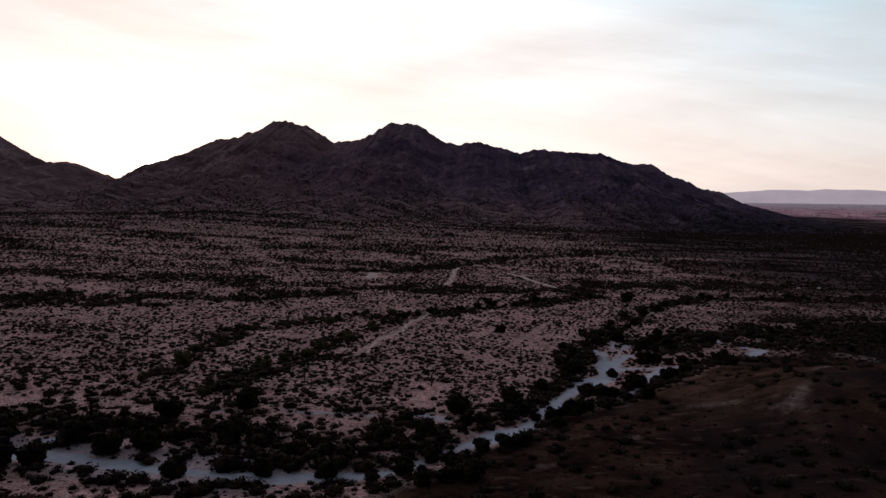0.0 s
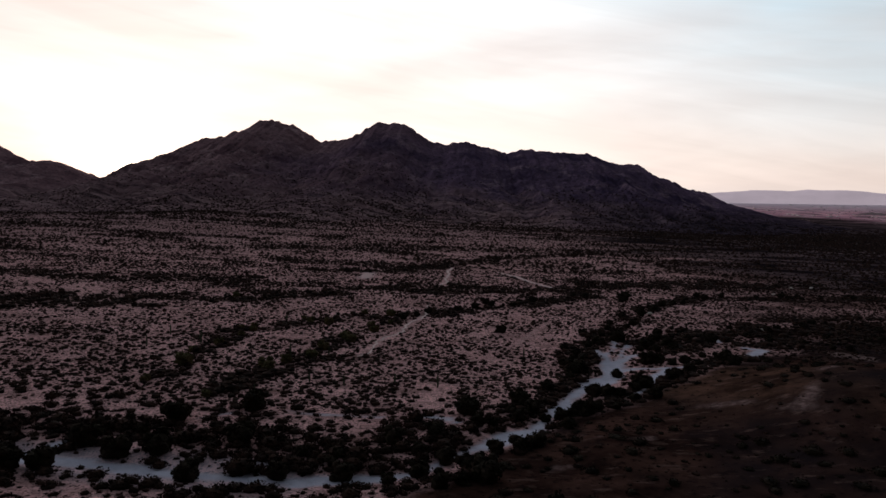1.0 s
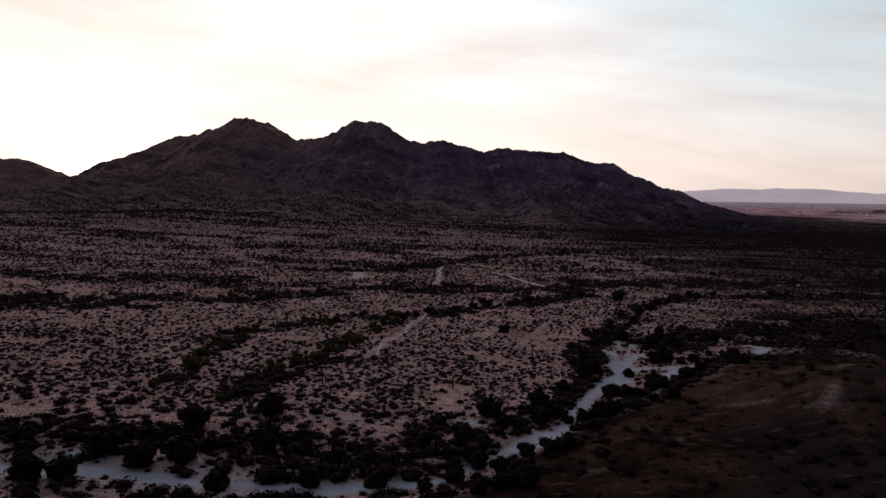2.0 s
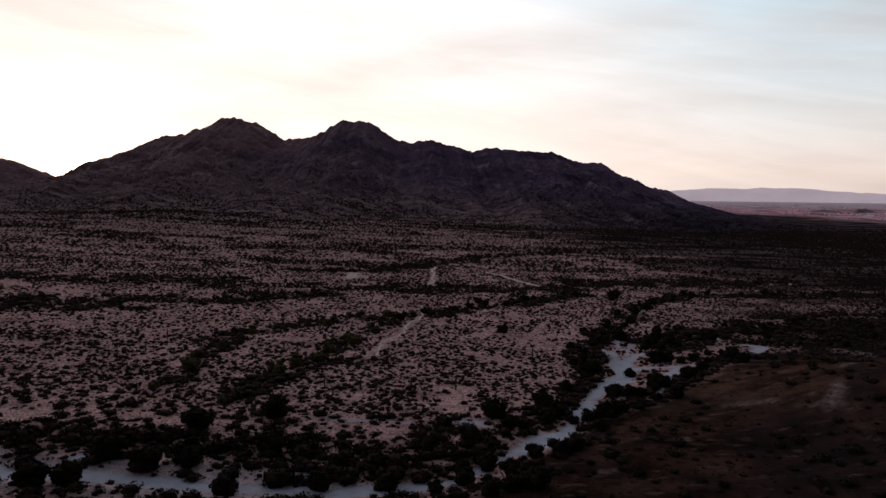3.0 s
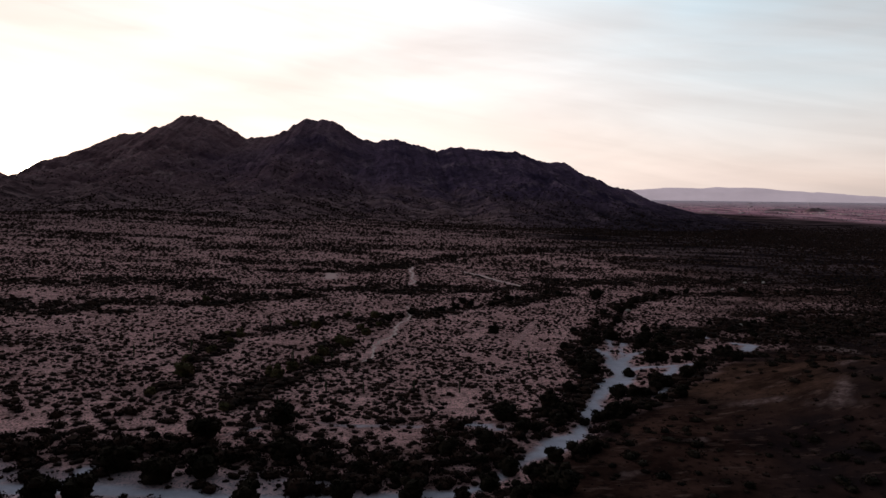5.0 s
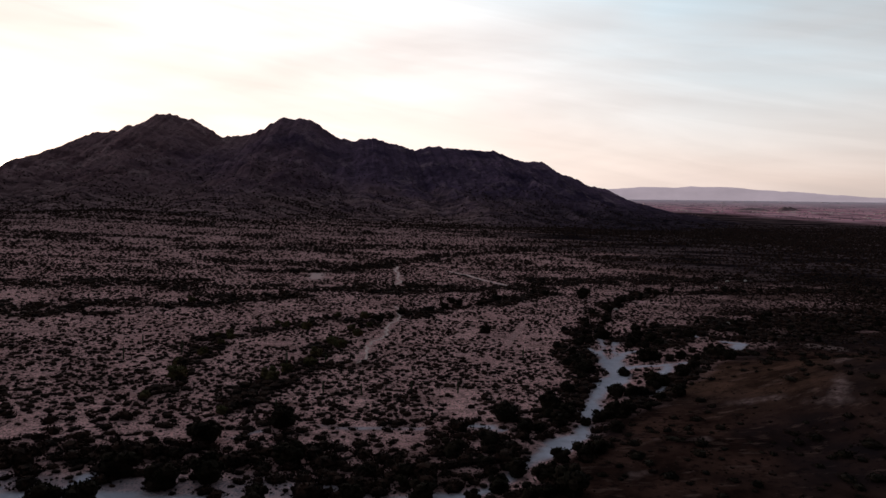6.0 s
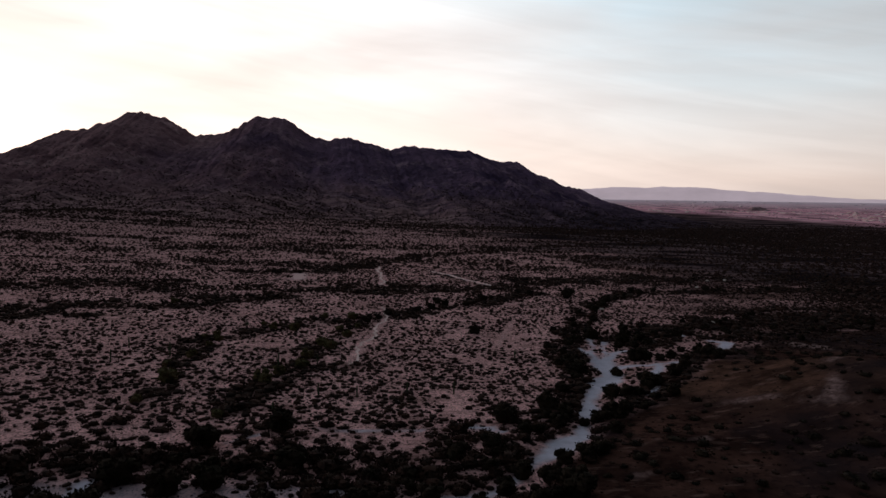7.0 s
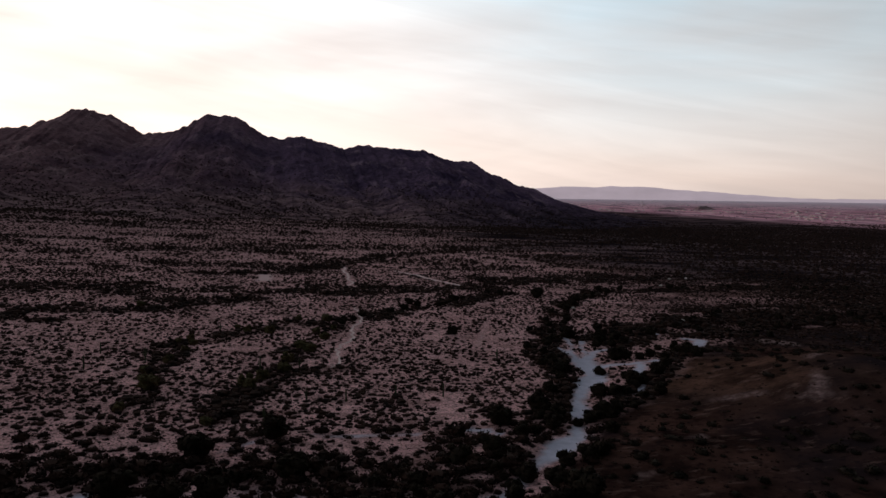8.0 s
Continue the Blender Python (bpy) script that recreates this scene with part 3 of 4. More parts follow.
def mountain_z(X, Y, crest, seed):
    """Height of a mountain over the plan: a crest line, spurs and gullies, crags."""
    cx, cz = np.array(crest, float).T
    top = (np.interp(X - 3, cx, cz) + 2 * np.interp(X, cx, cz) + np.interp(X + 3, cx, cz)) / 4
    top = top + (fbm(X / 13.0, X * 0, 3, seed) - 0.25) * 4.5 + (vnoise(X / 6.5, X * 0, seed + 3) ** 2 - 0.2) * 3.4 + (vnoise(X / 4.4, X * 0, seed + 4) - 0.5) * 1.6 + 1.2
    base = swell(X, Y) - 2.5
    front = 1470 + 0.2 * np.clip(X, 0, 500) - Y
    rise = np.clip(top - base, 0, None)
    width = 430 + 2.3 * rise + 90 * (fbm(X / 140.0, X * 0, 3, seed + 5) - 0.5)
    s = np.where(front > 0, front / width, -front / (260 + 1.5 * rise))
    s = np.clip(s, 0, 1)
    shape = np.where(front > 0, 0.55 * (1 - s) ** 1.25 + 0.45 * (1 - s) ** 2.4, (1 - s) ** 1.3)
    spur = ridged(X / 120.0 + (fbm(X / 90, Y / 160, 2, seed + 30) - 0.5) * 0.8, Y / 420.0, 3, seed + 11) - 0.55
    crag = ridged(X / 34.0, Y / 60.0, 4, seed + 21) - 0.5
    rough = fbm(X / 9.0, Y / 12.0, 3, seed + 33) - 0.5
    body = np.clip(s * (1 - s) * 4, 0, 1)
    steep = np.clip(rise / 90, 0, 1)
    relief = body * (0.42 * rise ** 0.9 * spur + 13 * crag * steep) + rough * 6.0 * np.clip(body * 1.3, 0, 1) * steep
    Z = np.where(s >= 1, base - 2, base + rise * shape + relief)
    limit = base + (top - base) * (1 - 0.12 * np.clip(s * 3, 0, 1))
    return np.where(front > 4, np.minimum(Z, limit), Z)


def build_mountain(name, crest, x0, x1, step, label, seed):
    xs, ys = np.arange(x0, x1, step), graded([(640, 6.5), (1300, 4.5), (1480, 3.0), (1600, 8), (2300, 30)])
    X, Y = np.meshgrid(xs, ys)
    Z = mountain_z(X, Y, crest, seed)
    low = np.clip(1.15 - (Z - swell(X, Y)) / 38.0 + (fbm(X / 45.0, Y / 45.0, 4, seed + 41) - 0.5) * 1.1, 0, 1) * np.clip((330 - X) / 240, 0.1, 1)
    # flare warmth painted on the rock, growing towards the west
    ob = sheet(name, np.stack([X, Y, Z], -1).reshape(-1, 3), grid_faces(len(xs), len(ys)), ROCK, smooth=False,
               attributes=(("foot", low), ("warm_rock", np.clip((60 - X) / 420 + (fbm(X / 130.0, Y / 130.0, 4, seed + 46) - 0.5) * 0.9, 0, 1)), ("dark_foot", np.clip((X - 60) / 220, 0, 1) * np.clip(1.25 - (Z - swell(X, Y)) / 26.0 + (fbm(X / 30.0, Y / 30.0, 3, seed + 44) - 0.5), 0, 1))))
    tagged(ob, label, "mountain", kind="structure")


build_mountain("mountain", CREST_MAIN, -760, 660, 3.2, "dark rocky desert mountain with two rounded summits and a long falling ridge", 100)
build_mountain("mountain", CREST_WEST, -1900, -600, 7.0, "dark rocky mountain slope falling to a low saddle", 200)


# ---------------------------------------------------------------- plants
def tufts(rs, count, radius, height, size, base=0.0, hollow=0.45, squash=1.0):
    """Small leaf sprays (bent kites of two triangles) set through a domed crown. Returns vertices and triangles."""
    az, h = rs.uniform(0, 2 * np.pi, count), rs.uniform(0, 1, count) ** 0.85
    reach = np.sqrt(np.clip(1 - (h * 1.9 - 0.75) ** 2 / 1.35, 0.05, 1)) * (hollow + (1 - hollow) * np.sqrt(rs.uniform(0, 1, count)))
    lobes = 1 + 0.22 * np.sin(az * 3 + rs.uniform(0, 6)) + 0.16 * np.sin(az * 5 + rs.uniform(0, 6))
    c = np.stack([np.cos(az) * reach * radius * lobes, np.sin(az) * reach * radius * lobes * squash, base + h * height * (0.86 + 0.2 * np.sin(az * 2 + 1))], -1)
    out = np.stack([np.cos(az), np.sin(az), 0.2 + h * 1.3], -1) + rs.normal(0, 0.55, (count, 3))
    out /= np.linalg.norm(out, axis=1)[:, None]
    side = np.cross(out, rs.normal(0, 1, (count, 3)))
    side /= np.linalg.norm(side, axis=1)[:, None] + 1e-9
    lift = np.cross(out, side)
    k = size * rs.uniform(0.6, 1.35, count)[:, None]
    quad = np.stack([c - out * k * 0.6, c + side * k * 0.62 + lift * k * 0.15, c + out * k * 0.8, c - side * k * 0.62 + lift * k * 0.15], 1)
    verts = quad.reshape(-1, 3)
    verts[:, 2] = np.maximum(verts[:, 2], 0.02)
    i = np.arange(count)[:, None] * 4
    return verts, np.concatenate([i + [0, 1, 2], i + [0, 2, 3]])


def dome(rs, sides, rings, radius, height):
    """The dense inside of a bush: a low uneven dome."""
    verts, tris = [], []
    lump = rs.uniform(0, 6.28, 3)
    for k in range(rings):
        f = k / rings
        for n in range(sides):
            a = 2 * np.pi * (n + 0.5 * (k % 2)) / sides
            r = radius * (0.86 + 0.14 * np.sin(np.pi * f * 1.6)) * np.cos(f * np.pi / 2) ** 0.55 * (1 + 0.13 * np.sin(2 * a + lump[0]) + 0.12 * np.sin(3 * a + lump[1])) * rs.uniform(0.9, 1.1)
            verts.append((r * np.cos(a), r * np.sin(a), height * np.sin(f * np.pi / 2) * rs.uniform(0.92, 1.05)))
    verts.append((0.1 * radius * np.sin(lump[2]), 0.1 * radius * np.cos(lump[2]), height))
    for k in range(rings - 1):
        for n in range(sides):
            a, b, c, d = k * sides + n, k * sides + (n + 1) % sides, (k + 1) * sides + n, (k + 1) * sides + (n + 1) % sides
            tris += [(a, b, c), (b, d, c)]
    tris += [((rings - 1) * sides + n, (rings - 1) * sides + (n + 1) % sides, len(verts) - 1) for n in range(sides)]
    return np.array(verts), np.array(tris)


def bush(rs, sides, rings, sprays, size, height=0.95, core=0.88):
    a, f = dome(rs, sides, rings, core, height * core)
    b, g = tufts(rs, sprays, 0.94, height, size, hollow=0.72)
    return np.concatenate([a, b]), np.concatenate([f, g + len(a)])


def tube(bm, a, b, ra, rb, sides=5):
    """A tapered limb between two points."""
    a, b = Vector(a), Vector(b)
    q = (b - a).to_track_quat("Z", "Y")
    rings = []
    for p, r in ((a, ra), (b, rb)):
        rings.append([bm.verts.new(p + q @ Vector((r * math.cos(2 * math.pi * k / sides), r * math.sin(2 * math.pi * k / sides), 0))) for k in range(sides)])
    for k in range(sides):
        bm.faces.new((rings[0][k], rings[0][(k + 1) % sides], rings[1][(k + 1) % sides], rings[1][k]))
    bm.faces.new(rings[1])


def mesh_from(name, verts, tris, material):
    ob = sheet(name, verts, tris, material, smooth=False)
    me = ob.data
    bpy.data.objects.remove(ob)
    return me


def stand(name, x, y, parts, turn, size, label, category, group=""):
    """A plant: an empty at its foot with its part meshes under it."""
    root = new(name)
    root.matrix_basis = Matrix.Translation((x, y, float(land(x, y)) - 0.04)) @ Matrix.Rotation(turn, 4, "Z") @ Matrix.Diagonal((size, size, size, 1))
    for key, me in parts:
        ob = new(key, me)
        ob.parent = root
    return tagged(root, label, category, group)


def in_sight(x, y, margin):
    """The wedge of land that the flight overlooks."""
    return (x > 14 - 0.665 * (y + 4) - margin) & (x < -31 + 0.905 * (y - 10) + margin)


def scatter(rs, cell, y0, y1, margin=14):
    ys = np.arange(y0, y1, cell)
    xs = np.arange(-0.7 * y1 - margin, 0.95 * y1 + margin, cell)
    X, Y = np.meshgrid(xs, ys)
    X, Y = (X + rs.uniform(-0.48, 0.48, X.shape) * cell).ravel(), (Y + rs.uniform(-0.48, 0.48, Y.shape) * cell).ravel()
    ok = in_sight(X, Y, margin)
    return X[ok], Y[ok]


def joined(name, shapes, X, Y, S, rs, material, label, ground=None, flat=0.78):
    """Many plants as one mesh, out of a few shapes."""
    Z = (ground or land)(X, Y)
    allv, allf, start = [], [], 0
    pick = rs.randint(0, len(shapes), len(X))
    for n, (v, f) in enumerate(shapes):
        at = np.flatnonzero(pick == n)
        if not len(at):
            continue
        turn = rs.uniform(0, 2 * np.pi, len(at))
        c, s = np.cos(turn)[:, None], np.sin(turn)[:, None]
        k = S[at][:, None]
        tall = flat * k * rs.uniform(0.7, 1.25, len(at))[:, None]
        long = rs.uniform(0.85, 1.5, len(at))[:, None]
        P = np.stack([(v[:, 0] * long * c - v[:, 1] * s) * k + X[at][:, None], (v[:, 0] * long * s + v[:, 1] * c) * k + Y[at][:, None], v[:, 2] * tall + Z[at][:, None] - 0.05], -1)
        F = f[None] + (np.arange(len(at)) * len(v))[:, None, None] + start
        allv.append(P.reshape(-1, 3)); allf.append(F.reshape(-1, 3))
        start += len(at) * len(v)
    ob = sheet(name, np.concatenate(allv), np.concatenate(allf), material, smooth=False)
    return tagged(ob, label, "shrubs", kind="stuff")


rs = np.random.RandomState(11)
SHRUB_FINE = [bush(rs, 8, 3, 110, 0.15, h, 0.76) for h in (0.60, 0.68, 0.82, 0.64, 0.95, 0.74)]
SHRUB_MID = [bush(rs, 6, 2, 8, 0.36, h) for h in (0.75, 0.9, 1.1, 0.8, 1.2, 0.95)]
SHRUB_FAR = [bush(rs, 5, 2, 1, 0.6, h) for h in (0.8, 0.95, 1.15, 0.85, 1.05)]
SHRUB_LAST = [dome(rs, 6, 1, 1.15, h) for h in (0.9, 1.1, 1.3, 1.0, 1.2)]


def open_ground_behind(x, y):
    """Whether sand lies just beyond: growth keeps back a little from the near banks."""
    far = np.hypot(x, y)
    return np.max([wash_sand(x + x / far * d, y + y / far * d) for d in (1.0, 2.2)], axis=0)


def sow(cell, y0, y1, base, low, high):
    """Places and sizes of shrubs between two distances."""
    X, Y = scatter(rs, cell, y0, y1)
    g, bare, stony = growth(X, Y), wash_sand(X, Y), gravel_dim_zone(X, Y)
    patch = np.clip(fbm(X / 9.0, Y / 9.0, 3, 50) * 2.0 - 0.30, 0, 1)
    behind = open_ground_behind(X, Y) * np.where(X > -6, 0.9, 0.45)
    chance = np.clip(base * patch + g + 0.15 * dark_flat(X, Y), 0, 1) * (1 - 0.45 * dark_flat(X, Y)) * (1 - np.maximum(bare, beside_track(X, Y))) * (1 - behind) * (1 - 0.91 * stony * (Y < 215))
    chance = chance * np.clip((1080 + 0.25 * np.clip(X, -800, 0) + 0.6 * np.clip(X, 0, 500) - Y) / 420, 0, 1)
    close = np.clip((178 - Y) / 45, 0, 1)
    chance = chance * (1 - 0.10 * close)
    keep = rs.uniform(0, 1, len(X)) < chance
    X, Y, g, close, stony = X[keep], Y[keep], g[keep], close[keep], stony[keep]
    S = (low + (high - low) * rs.uniform(0, 1, len(X)) ** 1.8) * (1 + 1.55 * g * rs.uniform(0.3, 1, len(X))) * (1 + 0.25 * close) * (1 + 0.55 * stony * (Y < 215))
    return X, Y, S


# single shrubs along the near reach of the wash
X, Y, S = sow(2.5, 84, 148, 1.4, 0.45, 1.35)
near = np.argsort(np.hypot(X + 8, (Y - 112) * 1.5))[:300]
FOLIAGE = [mesh_from("foliage", v, f, SCRUB) for v, f in SHRUB_FINE]


def twig_mesh(seed):
    r = random.Random(seed)
    bm = bmesh.new()
    for k in range(7):
        a = 2 * math.pi * k / 7 + r.uniform(-0.3, 0.3)
        tube(bm, (0.06 * math.cos(a), 0.06 * math.sin(a), 0), (0.5 * math.cos(a), 0.5 * math.sin(a), r.uniform(0.5, 0.8)), 0.035, 0.012, 4)
    me = bpy.data.meshes.new("branchwork")
    bm.to_mesh(me); bm.free()
    me.materials.append(STEM)
    return me


TWIGS = [twig_mesh(k) for k in range(3)]
for n, i in enumerate(near):
    stand("shrub", X[i], Y[i], (("branchwork", TWIGS[n % 3]), ("foliage", FOLIAGE[n % 6])), random.uniform(0, 6.28), S[i],
          "low dark desert shrub with grey twigs on pale soil", "shrub", "shrubs beside the wash")
rest = np.setdiff1d(np.arange(len(X)), near)
rest = rest[gravel_dim_zone(X[rest], Y[rest]) < 0.6]
joined("shrubs", SHRUB_FINE, X[rest], Y[rest], S[rest], rs, SCRUB, "low dark desert shrubs scattered over pale soil", flat=1.0)
X, Y, S = sow(1.5, 84, 148, 0.85, 0.16, 0.42)
joined("shrubs", SHRUB_MID, X, Y, S, rs, SCRUB, "small dark desert bushes on pale soil between larger shrubs")
X, Y, S = sow(1.26, 148, 215, 1.4, 0.22, 0.88)
bare = gravel_dim_zone(X, Y) > 0.6
joined("shrubs", SHRUB_MID, X[~bare], Y[~bare], S[~bare], rs, SCRUB, "low dark desert shrubs thickly scattered over pale soil")
# the stony rise: few bushes, well apart
X, Y = scatter(rs, 4.6, 84, 215)
keep = (gravel_dim_zone(X, Y) > 0.6) & (Y < 215) & (bare_scarp(X, Y) < 0.2) & (rs.uniform(0, 1, len(X)) < np.clip(fbm(X / 16.0, Y / 16.0, 2, 55) * 2.2 - 0.4, 0.1, 0.9))
X, Y = X[keep], Y[keep]
joined("shrubs", SHRUB_FINE, X, Y, 0.5 + 1.0 * rs.uniform(0, 1, len(X)) ** 1.6, rs, TREE_LEAF, "sparse dark low shrubs on the brown stony rise", flat=1.0)
X, Y = scatter(rs, 2.0, 84, 215)
keep = (gravel_dim_zone(X, Y) > 0.6) & (Y < 215) & (rs.uniform(0, 1, len(X)) < 0.45)
X, Y = X[keep], Y[keep]
joined("shrubs", SHRUB_MID, X, Y, rs.uniform(0.10, 0.32, len(X)), rs, SCRUB, "tiny dry bushes on the brown stony rise")
X, Y, S = sow(1.55, 215, 420, 1.3, 0.27, 0.86)
joined("shrubs", SHRUB_FAR, X, Y, S, rs, SCRUB, "desert shrubs thickly scattered in belts along side washes")
X, Y, S = sow(2.7, 420, 1250, 1.05, 0.42, 1.1)
joined("shrubs", SHRUB_LAST, X, Y, S, rs, SCRUB, "distant desert shrubs in streaks towards the mountain foot",
       lambda x, y: np.maximum(land(x, y), np.maximum(mountain_z(x, y, CREST_MAIN, 100), mountain_z(x, y, CREST_WEST, 200))))
X, Y = scatter(rs, 4.8, 640, 1240, 20)
on = (X > -640) & (X < 520)
X, Y = X[on], Y[on]
lines = fbm(X / 90.0, (Y + 0.6 * X) / 26.0, 3, 84)
keep = rs.uniform(0, 1, len(X)) < np.clip((lines - 0.42) * 4, 0.05, 0.9) * np.clip((1250 - Y) / 350, 0, 1)
X, Y = X[keep], Y[keep]
joined("shrubs", SHRUB_LAST, X, Y, rs.uniform(0.6, 1.7, len(X)), rs, SCRUB, "sparse dark scrub on the rocky mountain foot",
       lambda x, y: np.maximum(land(x, y), mountain_z(x, y, CREST_MAIN, 100)))


# ---------------------------------------------------------------- trees along the wash
def tree_parts(seed, leaf):
    r, rn = random.Random(seed), np.random.RandomState(seed)
    trunk, limbs = bmesh.new(), bmesh.new()
    vs, fs, start = [], [], 0
    for k in range(3):
        a = 2 * math.pi * k / 3 + r.uniform(-0.5, 0.5)
        foot = (0.12 * math.cos(a), 0.12 * math.sin(a), -0.1)
        fork = (0.45 * math.cos(a), 0.45 * math.sin(a), r.uniform(0.9, 1.3))
        tube(trunk, foot, fork, 0.13, 0.085, 7)
        for j in range(3):
            b = a + r.uniform(-0.9, 0.9)
            tip = (r.uniform(0.9, 1.7) * math.cos(b), r.uniform(0.9, 1.7) * math.sin(b), r.uniform(1.9, 3.1))
            tube(limbs, fork, tip, 0.07, 0.02, 5)
            v, f = bush(rn, 7, 3, 34, 0.28, r.uniform(1.0, 1.4))
            v = v * r.uniform(0.85, 1.2) + np.array([tip[0], tip[1], tip[2] - 0.8 - 0.5 * j])
            vs.append(v); fs.append(f + start); start += len(v)
    v, f = bush(rn, 11, 4, 130, 0.17, 1.25)
    v = v * np.array([1.95, 1.95, 2.2]) + np.array([0, 0, 0.15])
    vs.append(v); fs.append(f + start)
    out = []
    for key, bm in (("trunk", trunk), ("branchwork", limbs)):
        me = bpy.data.meshes.new(key)
        bm.to_mesh(me); bm.free()
        me.materials.append(BARK)
        out.append((key, me))
    return out + [("crown", mesh_from("crown", np.concatenate(vs), np.concatenate(fs), leaf))]


TREES = [tree_parts(300 + k, TREE_LEAF) for k in range(6)]
OLIVE_TREES = [tree_parts(320 + k, OLIVE_LEAF) for k in range(2)]
TREE_SITES = [(-47, 115), (-54, 119), (-60, 107), (-45, 135), (-30, 125), (-33, 144), (-20, 111), (-33, 108), (-41, 117), (-56, 109), (36, 190), (49, 176),
              (57, 203), (62, 226), (20, 158), (9, 148), (3, 133), (69, 231), (33, 152), (12, 113), (78, 202), (85, 238), (55, 234),
              (38, 200), (-59, 176), (-39, 176), (-25, 214), (74, 321), (-10, 112), (-4, 128)]
BANK_TREES = [(5.5, 121), (1.5, 114.5), (-3, 110.5), (15, 297), (-79, 281), (110, 340), (46.5, 188), (50, 173.5), (47, 171), (37, 167), (40, 166), (43, 166), (46, 189), (49, 180), (45, 162), (40, 156), (30, 151), (27.5, 150), (24.5, 148), (32, 155), (36, 155), (38, 190), (35, 188),
              (34, 197), (39, 211), (44, 222), (27, 171), (23, 157), (19, 147), (14, 142), (11, 141), (22, 153), (56, 202), (60, 203), (63, 201), (67, 203), (75, 214),
              (83, 219), (77, 203), (79, 199), (70, 200), (64, 188), (58, 181), (50, 164), (59, 221), (64, 221), (70, 226), (14, 126), (11, 121), (9, 117), (21, 129),
              (18, 127), (8, 111), (5, 109), (45, 242), (55, 252), (66, 264), (80, 296), (72, 316), (19, 238), (11, 284), (116, 266), (128, 273), (100, 249), (96, 253)]
r = random.Random(5)
sites = [(x, y, r.uniform(0.85, 1.25)) for x, y in TREE_SITES]
sites += [(x, y, r.uniform(0.5, 0.86)) for x, y in BANK_TREES]
for half, share, line in BELTS[3:14]:
    for (ax, ay), (bx, by) in zip(line, line[1:]):
        for k in range(int(math.hypot(bx - ax, by - ay) * share / 6.5)):
            f = r.random()
            x, y = ax + (bx - ax) * f + r.uniform(-half, half) * 0.8, ay + (by - ay) * f + r.uniform(-half, half) * 0.8
            if wash_sand(np.array([x, x + 2, x - 2, x, x]), np.array([y, y, y, y + 3, y - 3])).max() < 0.2 and (x < -6 or open_ground_behind(np.array([x, x * 1.02, x * 1.04]), np.array([y, y * 1.02, y * 1.04])).max() < 0.3) and all(math.hypot(x - a, y - b) > 2.6 for a, b, _ in sites):
                sites.append((x, y, r.uniform(0.40, 0.80)))
for n, (x, y, size) in enumerate(sites):
    low = size < 0.85
    if x < -15 and y > 150:
        stand("tree", x, y, OLIVE_TREES[n % 2], r.uniform(0, 6.28), size, "bushy desert tree with a thin dusty olive crown", "tree", "trees along the washes")
        continue
    stand("tree", x, y, TREES[n % 6], r.uniform(0, 6.28), size,
          "small bushy desert tree with dark dense crown" if low else "broad dark desert tree with low forked trunk beside the wash", "tree", "trees along the washes")


# ---------------------------------------------------------------- tall cacti
def column(bm, path, radius, ribs=12):
    """A ribbed cactus stem along a list of points, with a domed tip."""
    rings = []
    pts = [Vector(p) for p in path]
    steps = []
    for a, b in zip(pts, pts[1:]):
        steps += [(a.lerp(b, k / 4), (b - a)) for k in range(4)]
    steps.append((pts[-1], pts[-1] - pts[-2]))
    for n, (p, d) in enumerate(steps):
        q = d.to_track_quat("Z", "Y")
        f = n / (len(steps) - 1)
        rr = radius * (0.85 + 0.3 * math.sin(math.pi * min(1, f * 1.1))) * (1 if f < 0.9 else 0.75)
        rings.append([bm.verts.new(p + q @ Vector(((rr * (1 - 0.16 * (k % 2))) * math.cos(math.pi * k / ribs), (rr * (1 - 0.16 * (k % 2))) * math.sin(math.pi * k / ribs), 0))) for k in range(2 * ribs)])
    tip = bm.verts.new(pts[-1] + (pts[-1] - pts[-2]).normalized() * radius * 0.7)
    for ra, rb in zip(rings, rings[1:]):
        for k in range(2 * ribs):
            bm.faces.new((ra[k], ra[(k + 1) % (2 * ribs)], rb[(k + 1) % (2 * ribs)], rb[k]))
    for k in range(2 * ribs):
        bm.faces.new((rings[-1][k], rings[-1][(k + 1) % (2 * ribs)], tip))


def cactus(x, y, tall, arms, turn):
    root = new("cactus")
    root.matrix_basis = Matrix.Translation((x, y, float(land(x, y)) - 0.05)) @ Matrix.Rotation(turn, 4, "Z")
    bm = bmesh.new()
    column(bm, [(0, 0, 0), (0, 0, tall * 0.5), (0.03, 0, tall)], 0.17)
    part("stem", bm, CACTUS, root)
    for k in range(arms):
        s, h = (-1) ** k, tall * (0.42 + 0.12 * k)
        bm = bmesh.new()
        column(bm, [(0.12 * s, 0, h), (0.36 * s, 0.05, h + 0.05), (0.46 * s, 0.05, h + 0.25), (0.48 * s, 0.05, h + tall * 0.32)], 0.11, 9)
        part("arm", bm, CACTUS, root)
    tagged(root, "tall ribbed columnar cactus with raised arms" if arms else "single tall ribbed columnar cactus", "cactus", "tall cacti on the plain")


for n, (x, y) in enumerate([(-8, 171), (2, 169), (-37, 191), (-19, 166), (-35, 151), (-28, 196), (-76, 210), (-64, 201), (-27, 167), (-76, 194), (-50, 240), (24, 205)]):
    cactus(x, y, 2.3 + 0.3 * (n * 7 % 5), (0, 2, 1, 0, 2, 1)[n % 6], n * 1.3)


